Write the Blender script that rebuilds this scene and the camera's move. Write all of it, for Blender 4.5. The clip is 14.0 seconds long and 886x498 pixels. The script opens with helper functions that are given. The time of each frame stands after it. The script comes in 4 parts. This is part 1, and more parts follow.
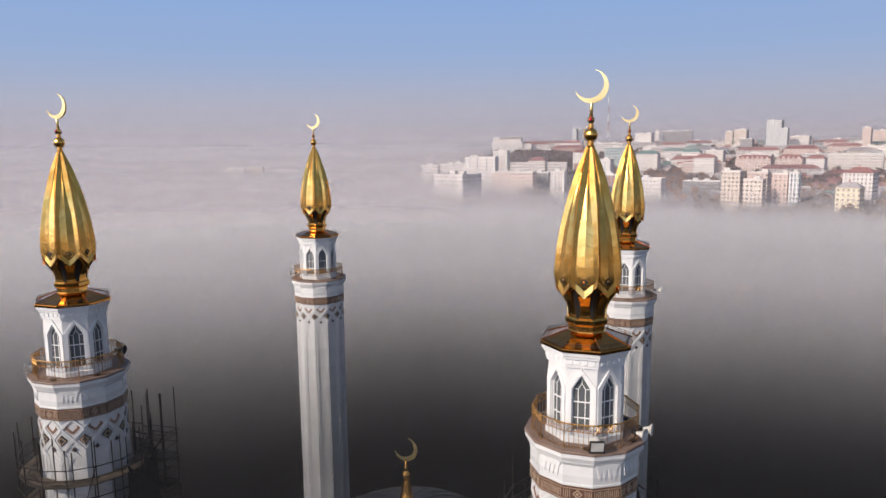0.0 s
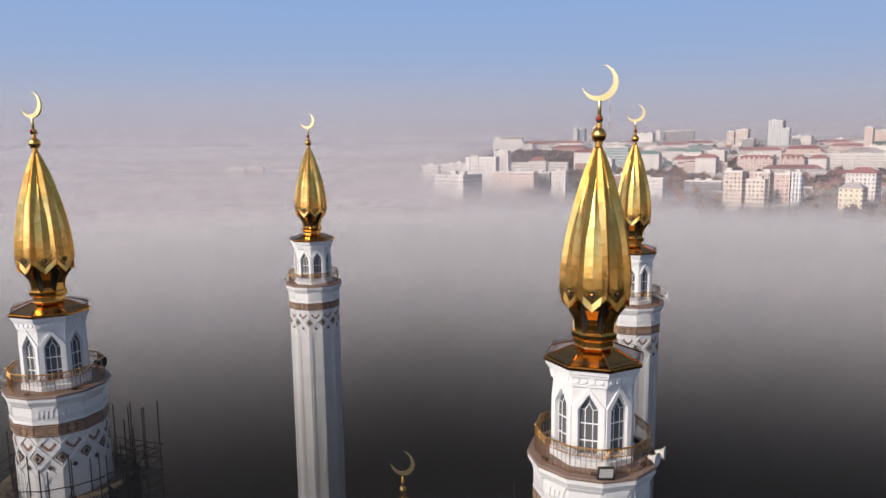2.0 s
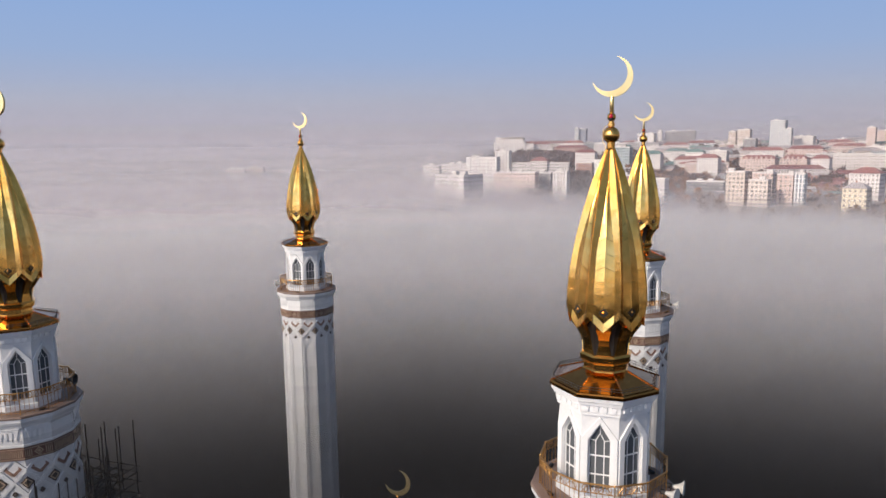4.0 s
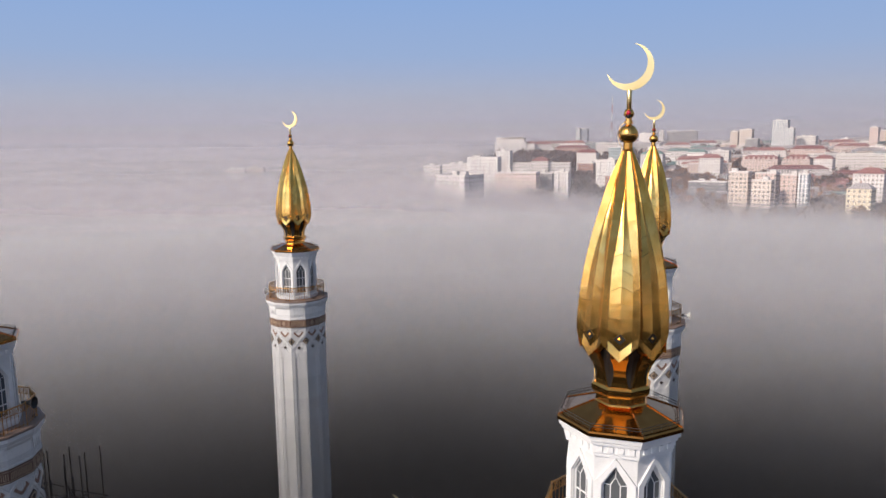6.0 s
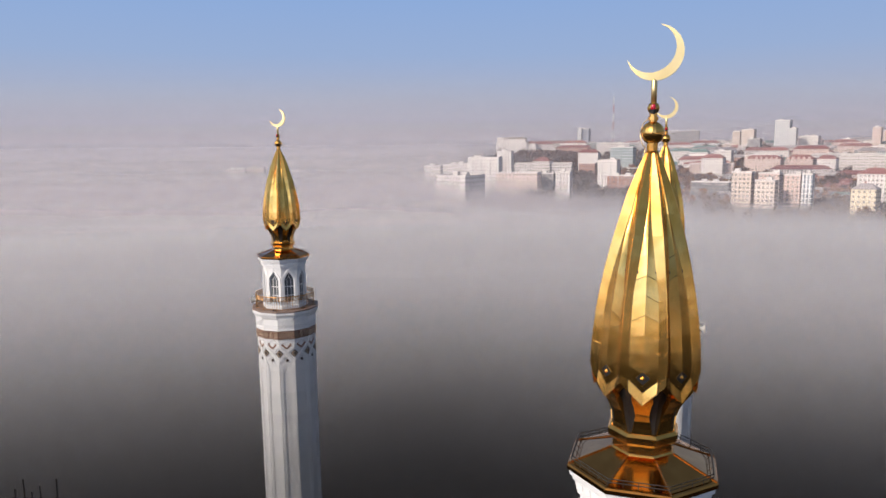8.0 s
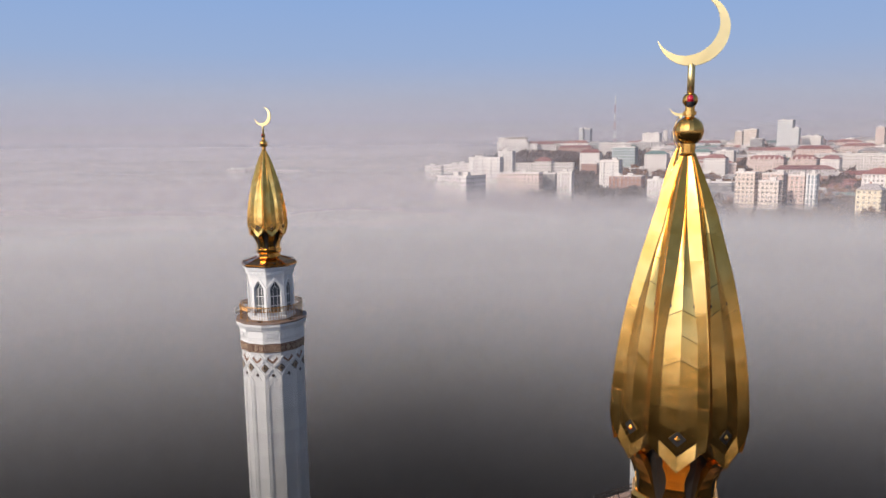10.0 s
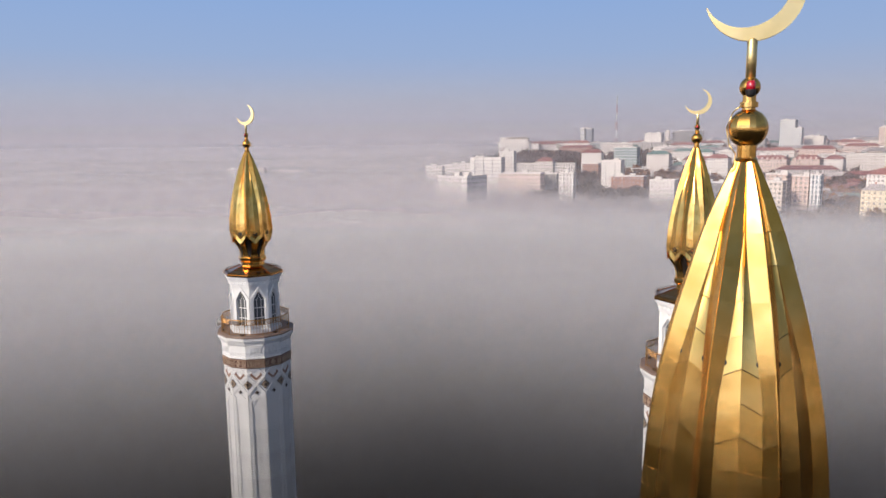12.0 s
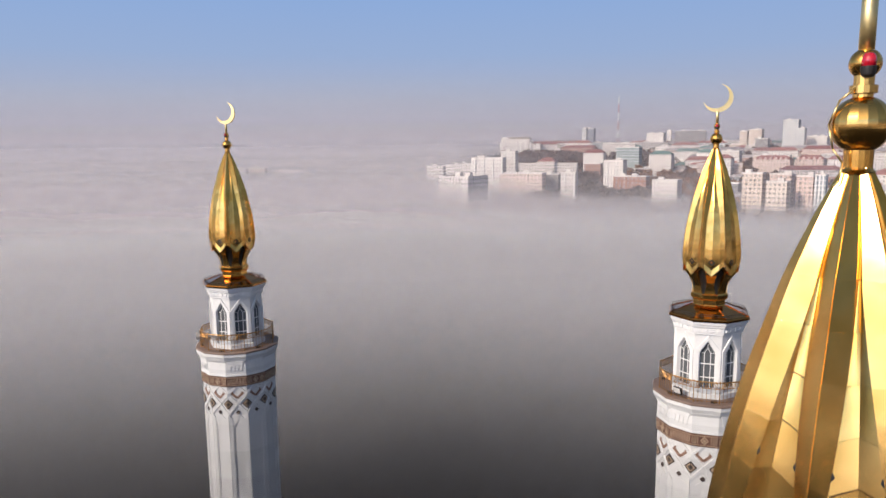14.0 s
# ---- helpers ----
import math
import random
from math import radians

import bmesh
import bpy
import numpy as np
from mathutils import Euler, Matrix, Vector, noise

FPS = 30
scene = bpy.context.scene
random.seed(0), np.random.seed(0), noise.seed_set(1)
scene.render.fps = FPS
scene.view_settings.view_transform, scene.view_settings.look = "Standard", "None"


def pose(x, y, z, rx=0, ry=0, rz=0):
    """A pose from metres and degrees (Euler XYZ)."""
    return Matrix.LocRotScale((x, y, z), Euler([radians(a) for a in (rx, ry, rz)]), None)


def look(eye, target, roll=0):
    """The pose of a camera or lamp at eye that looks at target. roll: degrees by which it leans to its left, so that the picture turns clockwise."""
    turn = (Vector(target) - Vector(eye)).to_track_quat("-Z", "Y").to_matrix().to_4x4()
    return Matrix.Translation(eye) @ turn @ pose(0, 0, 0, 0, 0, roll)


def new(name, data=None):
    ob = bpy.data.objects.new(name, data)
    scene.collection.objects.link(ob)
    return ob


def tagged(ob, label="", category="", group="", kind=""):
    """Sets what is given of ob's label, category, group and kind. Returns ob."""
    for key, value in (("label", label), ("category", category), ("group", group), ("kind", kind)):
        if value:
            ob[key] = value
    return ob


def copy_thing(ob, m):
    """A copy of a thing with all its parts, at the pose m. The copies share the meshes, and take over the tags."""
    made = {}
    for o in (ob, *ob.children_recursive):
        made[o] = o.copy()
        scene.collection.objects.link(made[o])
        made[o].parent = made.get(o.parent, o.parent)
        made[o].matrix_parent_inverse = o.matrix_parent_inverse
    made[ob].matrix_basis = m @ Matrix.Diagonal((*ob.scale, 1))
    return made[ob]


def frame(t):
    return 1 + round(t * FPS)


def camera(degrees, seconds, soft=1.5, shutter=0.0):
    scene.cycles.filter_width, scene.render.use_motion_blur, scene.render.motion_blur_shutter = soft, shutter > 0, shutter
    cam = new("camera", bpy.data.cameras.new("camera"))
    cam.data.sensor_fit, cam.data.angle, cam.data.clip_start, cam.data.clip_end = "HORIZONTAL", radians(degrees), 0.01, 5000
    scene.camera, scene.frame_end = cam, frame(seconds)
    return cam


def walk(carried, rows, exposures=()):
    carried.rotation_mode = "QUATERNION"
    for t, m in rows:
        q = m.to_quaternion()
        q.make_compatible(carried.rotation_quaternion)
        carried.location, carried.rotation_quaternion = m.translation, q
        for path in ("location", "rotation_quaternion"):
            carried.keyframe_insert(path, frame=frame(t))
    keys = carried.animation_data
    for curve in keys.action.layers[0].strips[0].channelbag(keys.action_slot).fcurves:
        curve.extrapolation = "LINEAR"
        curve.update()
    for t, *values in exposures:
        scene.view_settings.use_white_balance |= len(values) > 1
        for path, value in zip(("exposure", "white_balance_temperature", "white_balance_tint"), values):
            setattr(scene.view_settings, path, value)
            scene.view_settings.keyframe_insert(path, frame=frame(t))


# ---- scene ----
cam = camera(65.07, 14.0)
ROWS = [
    (0.0, 0.561, 0.085, 71.109, -0.153),
    (1.0, 0.654, 1.210, 71.138, -0.121),
    (2.0, 0.767, 2.549, 71.162, -0.085),
    (3.0, 0.894, 4.067, 71.180, -0.048),
    (4.0, 1.038, 5.730, 71.196, -0.009),
    (5.0, 1.194, 7.511, 71.208, 0.032),
    (6.0, 1.362, 9.382, 71.219, 0.075),
    (7.0, 1.540, 11.320, 71.228, 0.121),
    (8.0, 1.727, 13.304, 71.237, 0.169),
    (9.0, 1.919, 15.317, 71.248, 0.220),
    (10.0, 2.118, 17.343, 71.260, 0.272),
    (11.0, 2.319, 19.372, 71.274, 0.327),
    (12.0, 2.523, 21.393, 71.291, 0.384),
    (13.0, 2.727, 23.400, 71.312, 0.443),
    (14.0, 2.930, 25.391, 71.338, 0.505),
]
PITCH, ROLL = -8.522, -0.624
walk(cam, [(t, pose(x, y, z, 0, 0, yaw) @ pose(0, 0, 0, 90 + PITCH) @ pose(0, 0, 0, 0, 0, ROLL)) for t, x, y, z, yaw in ROWS],
     exposures=[(0.0, 0.0)])

# ---- light ----
SUN_AZ, SUN_EL = 233.0, 31.0          # compass degrees from +y over +x
world = bpy.data.worlds.new("sky")
scene.world = world
world.use_nodes = True
wn = world.node_tree.nodes
sky = wn.new("ShaderNodeTexSky")
sky.sky_type, sky.sun_disc = "NISHITA", False
sky.sun_elevation, sky.sun_rotation = radians(SUN_EL), radians(SUN_AZ)
sky.dust_density = 3.0
world.node_tree.links.new(sky.outputs[0], wn["Background"].inputs[0])
wn["Background"].inputs[1].default_value = 0.12
sun = new("sun", bpy.data.lights.new("sun", "SUN"))
sun.data.energy, sun.data.angle, sun.data.color = 3.5, radians(1.0), (1.0, 0.88, 0.74)
sd = Vector((math.sin(radians(SUN_AZ)) * math.cos(radians(SUN_EL)), math.cos(radians(SUN_AZ)) * math.cos(radians(SUN_EL)), math.sin(radians(SUN_EL))))
sun.matrix_world = look(sd * 300, (0, 0, 0))
scene.cycles.transparent_max_bounces = 48

# ---- materials ----
def nodes_of(name):
    m = bpy.data.materials.new(name)
    m.use_nodes = True
    nt = m.node_tree
    return m, nt, nt.nodes["Principled BSDF"], nt.nodes["Material Output"]


def add(nt, kind, **vals):
    n = nt.nodes.new(kind)
    for k, v in vals.items():
        n.inputs[k.replace("_", " ")].default_value = v
    return n


def math_node(nt, op, a, b=0.0, clamp=False):
    n = nt.nodes.new("ShaderNodeMath")
    n.operation, n.use_clamp = op, clamp
    for i, v in enumerate((a, b)):
        if isinstance(v, (int, float)):
            n.inputs[i].default_value = v
        else:
            nt.links.new(v, n.inputs[i])
    return n.outputs[0]


def ramp(nt, src, stops):
    r = nt.nodes.new("ShaderNodeValToRGB")
    e = r.color_ramp.elements
    while len(e) < len(stops):
        e.new(0.5)
    for el, (p, c) in zip(e, stops):
        el.position, el.color = p, (*c, 1)
    nt.links.new(src, r.inputs[0])
    return r.outputs[0]


def noisy(name, c1, c2, scale=1.0, rough=0.6, metal=0.0, bump=0.1, fine=12.0, rvar=0.12, coat=0.0, island=0.0):
    """A surface with stains at one scale and grain at another."""
    m, nt, b, out = nodes_of(name)
    co = nt.nodes.new("ShaderNodeTexCoord").outputs["Object"]
    big = add(nt, "ShaderNodeTexNoise", Scale=scale, Detail=5.0, Roughness=0.6)
    small = add(nt, "ShaderNodeTexNoise", Scale=scale * fine, Detail=4.0)
    nt.links.new(co, big.inputs["Vector"]), nt.links.new(co, small.inputs["Vector"])
    mixed = math_node(nt, "ADD", math_node(nt, "MULTIPLY", big.outputs[0], 0.7), math_node(nt, "MULTIPLY", small.outputs[0], 0.3))
    if island:
        oi = nt.nodes.new("ShaderNodeObjectInfo").outputs["Random"]
        mixed = math_node(nt, "ADD", mixed, math_node(nt, "MULTIPLY", math_node(nt, "SUBTRACT", oi, 0.5), island))
    nt.links.new(ramp(nt, mixed, [(0.3, c1), (0.7, c2)]), b.inputs["Base Color"])
    rr = math_node(nt, "ADD", rough - rvar / 2, math_node(nt, "MULTIPLY", big.outputs[0], rvar), True)
    nt.links.new(rr, b.inputs["Roughness"])
    b.inputs["Metallic"].default_value = metal
    b.inputs["Coat Weight"].default_value = coat
    if bump:
        bp = add(nt, "ShaderNodeBump", Strength=bump, Distance=0.02)
        nt.links.new(small.outputs[0], bp.inputs["Height"])
        nt.links.new(bp.outputs[0], b.inputs["Normal"])
    return m


WHITE = noisy("white_paint", (0.62, 0.61, 0.60), (0.80, 0.79, 0.78), 0.5, 0.55, bump=0.12, fine=18)
WHITE_TRIM = noisy("white_trim", (0.66, 0.65, 0.64), (0.82, 0.81, 0.80), 0.8, 0.5, bump=0.05)
SLAB = noisy("balcony_tile", (0.16, 0.10, 0.075), (0.27, 0.19, 0.15), 1.2, 0.5, bump=0.1)
BROWN = noisy("brown_band", (0.10, 0.045, 0.03), (0.17, 0.08, 0.055), 1.5, 0.5, bump=0.08)
TAN = noisy("tan_relief", (0.42, 0.30, 0.20), (0.55, 0.42, 0.30), 2.0, 0.45, bump=0.05)
TERRA = noisy("terracotta_inlay", (0.22, 0.12, 0.085), (0.34, 0.20, 0.14), 2.0, 0.55, bump=0.08)
DARK_INLAY = noisy("dark_inlay", (0.05, 0.035, 0.03), (0.10, 0.07, 0.06), 3.0, 0.5, bump=0.05)
BRASS = noisy("brass_rail", (0.34, 0.17, 0.05), (0.55, 0.30, 0.10), 2.0, 0.38, metal=0.9, bump=0.03)
BLACK_METAL = noisy("dark_steel", (0.02, 0.019, 0.018), (0.06, 0.05, 0.045), 2.0, 0.6, metal=0.4, bump=0.1)
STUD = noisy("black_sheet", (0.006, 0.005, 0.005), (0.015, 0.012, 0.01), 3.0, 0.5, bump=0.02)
# rusty brown taken down towards black for the darkened lower view
RUST = noisy("scaffold_tube", (0.014, 0.011, 0.01), (0.05, 0.036, 0.03), 3.0, 0.65, metal=0.5, bump=0.15)
PLANK = noisy("scaffold_plank", (0.05, 0.038, 0.028), (0.16, 0.12, 0.085), 2.0, 0.8, bump=0.3, island=0.5)
NET = noisy("dark_net", (0.008, 0.009, 0.010), (0.02, 0.022, 0.024), 3.0, 0.95, bump=0.3)
HORN = noisy("horn_plastic", (0.50, 0.48, 0.45), (0.68, 0.66, 0.62), 3.0, 0.5, bump=0.03)
JEWEL = noisy("red_lamp_glass", (0.35, 0.004, 0.012), (0.55, 0.01, 0.03), 3.0, 0.1, bump=0.0, coat=1.0)
# dome colour taken down to match the darkened lower view
DOME = noisy("slate_dome_sheet", (0.05, 0.055, 0.06), (0.10, 0.105, 0.11), 0.6, 0.4, metal=0.3, bump=0.05)


def gold_material(name, c1, c2, rough, wave, seams=False):
    """Polished titanium-gold sheet, slightly dented, with a tone of its own for each lapped sheet."""
    m, nt, b, out = nodes_of(name)
    tc = nt.nodes.new("ShaderNodeTexCoord")
    co = tc.outputs["Object"]
    oi = nt.nodes.new("ShaderNodeObjectInfo").outputs["Random"]
    big = nt.nodes.new("ShaderNodeTexNoise")
    big.noise_dimensions = "4D"
    big.inputs["Scale"].default_value, big.inputs["Detail"].default_value = 2.2, 1.5
    nt.links.new(co, big.inputs["Vector"])
    own = math_node(nt, "MULTIPLY", oi, 40.0)          # each sheet has dents of its own
    if seams:          # the map's v counts the lapped sheets, u runs from ridge to ridge
        sep = nt.nodes.new("ShaderNodeSeparateXYZ")
        nt.links.new(tc.outputs["UV"], sep.inputs[0])
        cell = math_node(nt, "FLOOR", sep.outputs[1])
        fr = math_node(nt, "FRACT", sep.outputs[1])
        half = math_node(nt, "SIGN", sep.outputs[0])
        own = math_node(nt, "ADD", own, math_node(nt, "ADD", math_node(nt, "MULTIPLY", cell, 0.35), math_node(nt, "MULTIPLY", half, 0.4)))
    nt.links.new(own, big.inputs["W"])
    fine = add(nt, "ShaderNodeTexNoise", Scale=26.0, Detail=3.0)
    nt.links.new(co, fine.inputs["Vector"])
    tone = math_node(nt, "ADD", math_node(nt, "MULTIPLY", big.outputs[0], 0.75), math_node(nt, "MULTIPLY", fine.outputs[0], 0.05))
    height = math_node(nt, "MULTIPLY", big.outputs[0], wave)
    rv = math_node(nt, "ADD", rough - 0.02, math_node(nt, "MULTIPLY", big.outputs[0], 0.04))
    if seams:
        wn_ = nt.nodes.new("ShaderNodeTexWhiteNoise")
        wn_.noise_dimensions = "3D"
        cmb = nt.nodes.new("ShaderNodeCombineXYZ")
        nt.links.new(cell, cmb.inputs[0]), nt.links.new(math_node(nt, "MULTIPLY", oi, 91.0), cmb.inputs[1]), nt.links.new(half, cmb.inputs[2])
        nt.links.new(cmb.outputs[0], wn_.inputs["Vector"])
        tone = math_node(nt, "ADD", tone, math_node(nt, "MULTIPLY", math_node(nt, "SUBTRACT", wn_.outputs[0], 0.5), 0.16))
        rv = math_node(nt, "ADD", rv, math_node(nt, "MULTIPLY", wn_.outputs[0], 0.05))
    col = ramp(nt, tone, [(0.25, c1), (0.75, c2)])
    if seams:
        # thin darker line along some laps of the panel
        lap_mix = nt.nodes.new("ShaderNodeMix")
        lap_mix.data_type = "RGBA"
        line = math_node(nt, "MULTIPLY", math_node(nt, "LESS_THAN", fr, 0.03), math_node(nt, "GREATER_THAN", wn_.outputs[0], 0.62))
        line = math_node(nt, "MULTIPLY", line, math_node(nt, "LESS_THAN", math_node(nt, "ABSOLUTE", sep.outputs[0]), 0.6))
        nt.links.new(math_node(nt, "MULTIPLY", line, math_node(nt, "ADD", 0.4, math_node(nt, "MULTIPLY", wn_.outputs[0], 0.5))), lap_mix.inputs[0])
        nt.links.new(col, lap_mix.inputs[6])
        lap_mix.inputs[7].default_value = (0.12, 0.06, 0.02, 1)
        col = lap_mix.outputs[2]
    nt.links.new(col, b.inputs["Base Color"])
    nt.links.new(rv, b.inputs["Roughness"])
    b.inputs["Metallic"].default_value = 1.0
    bp = add(nt, "ShaderNodeBump", Strength=0.5, Distance=0.25)
    nt.links.new(height, bp.inputs["Height"])
    nt.links.new(bp.outputs[0], b.inputs["Normal"])
    return m


GOLD = gold_material("gold_sheet", (0.76, 0.40, 0.085), (0.98, 0.61, 0.195), 0.175, 0.05, True)
GOLD_PLAIN = gold_material("gold_plain", (0.78, 0.40, 0.085), (0.98, 0.60, 0.19), 0.18, 0.04)
GOLD_ROOF = gold_material("gold_roof_sheet", (0.50, 0.21, 0.05), (0.68, 0.32, 0.085), 0.13, 0.05)
GOLD_PALE = gold_material("gold_crescent", (0.85, 0.62, 0.26), (0.95, 0.76, 0.40), 0.38, 0.1)

GLASS, _nt, _b, _o = nodes_of("window_glass")
_b.inputs["Base Color"].default_value = (0.16, 0.17, 0.18, 1)
_b.inputs["Roughness"].default_value = 0.06
_b.inputs["Transmission Weight"].default_value = 0.35
_b.inputs["IOR"].default_value = 1.45


def mist_shader(nt, out, alpha, tint, through_light=0.2):
    """A sheet of drops: part of the light is scattered back, part goes on through, the rest of the sheet is clear."""
    dif = add(nt, "ShaderNodeBsdfDiffuse", Color=(*tint, 1))
    tra = add(nt, "ShaderNodeBsdfTranslucent", Color=(*tint, 1))
    mx = add(nt, "ShaderNodeMixShader", Fac=through_light)
    nt.links.new(dif.outputs[0], mx.inputs[1]), nt.links.new(tra.outputs[0], mx.inputs[2])
    cl = nt.nodes.new("ShaderNodeBsdfTransparent")
    fin = nt.nodes.new("ShaderNodeMixShader")
    nt.links.new(alpha, fin.inputs[0]), nt.links.new(cl.outputs[0], fin.inputs[1]), nt.links.new(mx.outputs[0], fin.inputs[2])
    nt.links.new(fin.outputs[0], out.inputs[0])


def ranged(nt, src, a, b, lo, hi):
    mr = add(nt, "ShaderNodeMapRange", From_Min=a, From_Max=b, To_Min=lo, To_Max=hi)
    mr.interpolation_type = "SMOOTHSTEP"
    nt.links.new(src, mr.inputs[0])
    return mr.outputs[0]


def mist(name, alpha, tint, near, far, floor, spread, patch, reach):
    """A level layer of mist over the valley: cover grows with the way out, near and far set to fit the camera's view.
    """
    m, nt, b, out = nodes_of(name)
    pos = nt.nodes.new("ShaderNodeNewGeometry").outputs["Position"]
    sp = nt.nodes.new("ShaderNodeSeparateXYZ")
    nt.links.new(pos, sp.inputs[0])
    side = math_node(nt, "MULTIPLY", math_node(nt, "ABSOLUTE", sp.outputs[0]), 0.25)
    away = math_node(nt, "ADD", math_node(nt, "ABSOLUTE", math_node(nt, "SUBTRACT", sp.outputs[1], 12.0)), 12.0)
    cover = ranged(nt, math_node(nt, "ADD", away, side), near, far, floor, 1.0)
    n1 = add(nt, "ShaderNodeTexNoise", Scale=spread, Detail=2.5, Roughness=0.5)
    nt.links.new(pos, n1.inputs["Vector"])
    n2 = add(nt, "ShaderNodeTexNoise", Scale=0.09, Detail=3.0, Roughness=0.6)
    nt.links.new(pos, n2.inputs["Vector"])
    n = math_node(nt, "ADD", 1.0 - patch / 2 - 0.04, math_node(nt, "MULTIPLY", n1.outputs[0], patch))
    n = math_node(nt, "ADD", n, math_node(nt, "MULTIPLY", n2.outputs[0], 0.08))
    if reach < 1000:
        ln = nt.nodes.new("ShaderNodeVectorMath")
        ln.operation = "LENGTH"
        nt.links.new(pos, ln.inputs[0])
        cover = math_node(nt, "MULTIPLY", cover, ranged(nt, ln.outputs["Value"], reach * 0.6, reach * 0.97, 1.0, 0.0))
    a = math_node(nt, "MULTIPLY", math_node(nt, "MULTIPLY", cover, n), alpha, True)
    nt.nodes.remove(b)
    mist_shader(nt, out, a, tint)
    return m


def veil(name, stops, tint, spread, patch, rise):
    """A flat sheet standing in for haze: stops give how much it covers by height; its edge drifts, and it covers higher
    on the left.
    """
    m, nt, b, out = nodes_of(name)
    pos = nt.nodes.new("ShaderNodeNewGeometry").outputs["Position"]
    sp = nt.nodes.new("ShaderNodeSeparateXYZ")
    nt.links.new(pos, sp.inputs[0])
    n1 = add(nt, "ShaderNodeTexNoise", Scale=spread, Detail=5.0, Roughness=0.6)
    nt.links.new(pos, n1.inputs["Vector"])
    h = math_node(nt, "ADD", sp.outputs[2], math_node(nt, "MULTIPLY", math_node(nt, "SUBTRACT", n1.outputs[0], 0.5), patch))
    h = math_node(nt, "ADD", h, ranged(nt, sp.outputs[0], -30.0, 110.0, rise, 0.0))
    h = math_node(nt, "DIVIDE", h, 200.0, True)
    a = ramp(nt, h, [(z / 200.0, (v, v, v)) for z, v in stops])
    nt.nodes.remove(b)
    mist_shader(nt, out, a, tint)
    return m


# ---- mesh helpers ----
def part(name, bm, mat, parent=None, label="", smooth=False):
    me = bpy.data.meshes.new(name)
    bmesh.ops.recalc_face_normals(bm, faces=bm.faces)
    bm.to_mesh(me)
    bm.free()
    if mat:
        me.materials.append(mat)
    if smooth:
        me.polygons.foreach_set("use_smooth", [True] * len(me.polygons))
    ob = new(name, me)
    ob.parent = parent
    return tagged(ob, label)


def share(ob, m, parent=None):
    """A piece alike to ob, on the same mesh, at the pose m."""
    o = new(ob.name.split(".")[0], ob.data)
    o.parent = parent or ob.parent
    o.matrix_basis = m
    for key in ("label", "kind"):
        if key in ob:
            o[key] = ob[key]
    return o


def lathe(bm, prof, n, phase=0.0, close=True):
    """Rings of n corners with a face centred on -y (phase 0), from (radius, z) pairs."""
    rings = []
    for r, z in prof:
        rings.append([bm.verts.new((r * math.cos(a), r * math.sin(a), z)) for a in [math.pi * (2 * k + 1) / n - math.pi / 2 + phase for k in range(n)]])
    for lo, hi in zip(rings, rings[1:]):
        for k in range(n):
            bm.faces.new((lo[k], lo[(k + 1) % n], hi[(k + 1) % n], hi[k]))
    if close:
        bm.faces.new(rings[0][::-1]), bm.faces.new(rings[-1])
    return rings


def block(bm, m, sx, sy, sz, bevel=0.0):
    """A box of that size, centred at the pose m."""
    res = bmesh.ops.create_cube(bm, size=1.0, matrix=m @ Matrix.Diagonal((sx, sy, sz, 1)))
    if bevel:
        es = list({e for v in res["verts"] for e in v.link_edges})
        bmesh.ops.bevel(bm, geom=es, offset=bevel, segments=1, affect="EDGES")


def rod(bm, a, b, r, n=6):
    a, b = Vector(a), Vector(b)
    d = b - a
    m = Matrix.Translation((a + b) / 2) @ d.to_track_quat("Z", "Y").to_matrix().to_4x4()
    bmesh.ops.create_cone(bm, cap_ends=True, segments=n, radius1=r, radius2=r, depth=d.length, matrix=m)


def prism(bm, outline, y0, y1):
    """A plate with the outline (x, z), from y0 to y1."""
    f = [bm.verts.new((x, y0, z)) for x, z in outline]
    k = [bm.verts.new((x, y1, z)) for x, z in outline]
    n = len(f)
    bm.faces.new(f), bm.faces.new(k[::-1])
    for i in range(n):
        bm.faces.new((f[i], k[i], k[(i + 1) % n], f[(i + 1) % n]))


def turn(k, n, r=0.0, z=0.0, off=0.0):
    """The pose of the k-th of n faces round the axis: its own -y looks outward, r from the axis."""
    return pose(0, 0, 0, 0, 0, 360 * k / n + off) @ pose(0, -r, z)

# ---- ground, mist and distance ----
def smooth01(a, b, v):
    t = min(1.0, max(0.0, (v - a) / (b - a)))
    return t * t * (3 - 2 * t)


def ground_height(x, y):
    """Flat river plain round the mosque, and a town hill that rises to the right of the line of flight."""
    d = math.hypot(x, y)
    az = math.degrees(math.atan2(x, y)) if d > 1 else 0.0
    land = 1 - smooth01(75, 120, az)
    low, high = smooth01(-4, 6, az) * land, smooth01(1.5, 5, az) * land
    return 21 * smooth01(340, 520, d) * low + 36 * smooth01(480, 1350, d) * high + 3.0 * noise.noise((x / 160, y / 160, 0)) * smooth01(340, 480, d)


# near-black base colour, so the lower view darkens where the mist is thin
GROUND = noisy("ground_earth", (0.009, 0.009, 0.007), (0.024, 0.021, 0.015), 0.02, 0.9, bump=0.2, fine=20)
bm = bmesh.new()
rs = [0, 330, 400, 480, 560, 650, 750, 860, 980, 1100, 1250, 1400, 1700, 2200, 3000, 4300]
NA = 120
rows_ = []
for r in rs:
    rows_.append([bm.verts.new((r * math.sin(2 * math.pi * k / NA), r * math.cos(2 * math.pi * k / NA), ground_height(r * math.sin(2 * math.pi * k / NA), r * math.cos(2 * math.pi * k / NA)))) for k in range(NA)] if r else [bm.verts.new((0, 0, 0))])
for k in range(NA):
    bm.faces.new((rows_[0][0], rows_[1][k], rows_[1][(k + 1) % NA]))
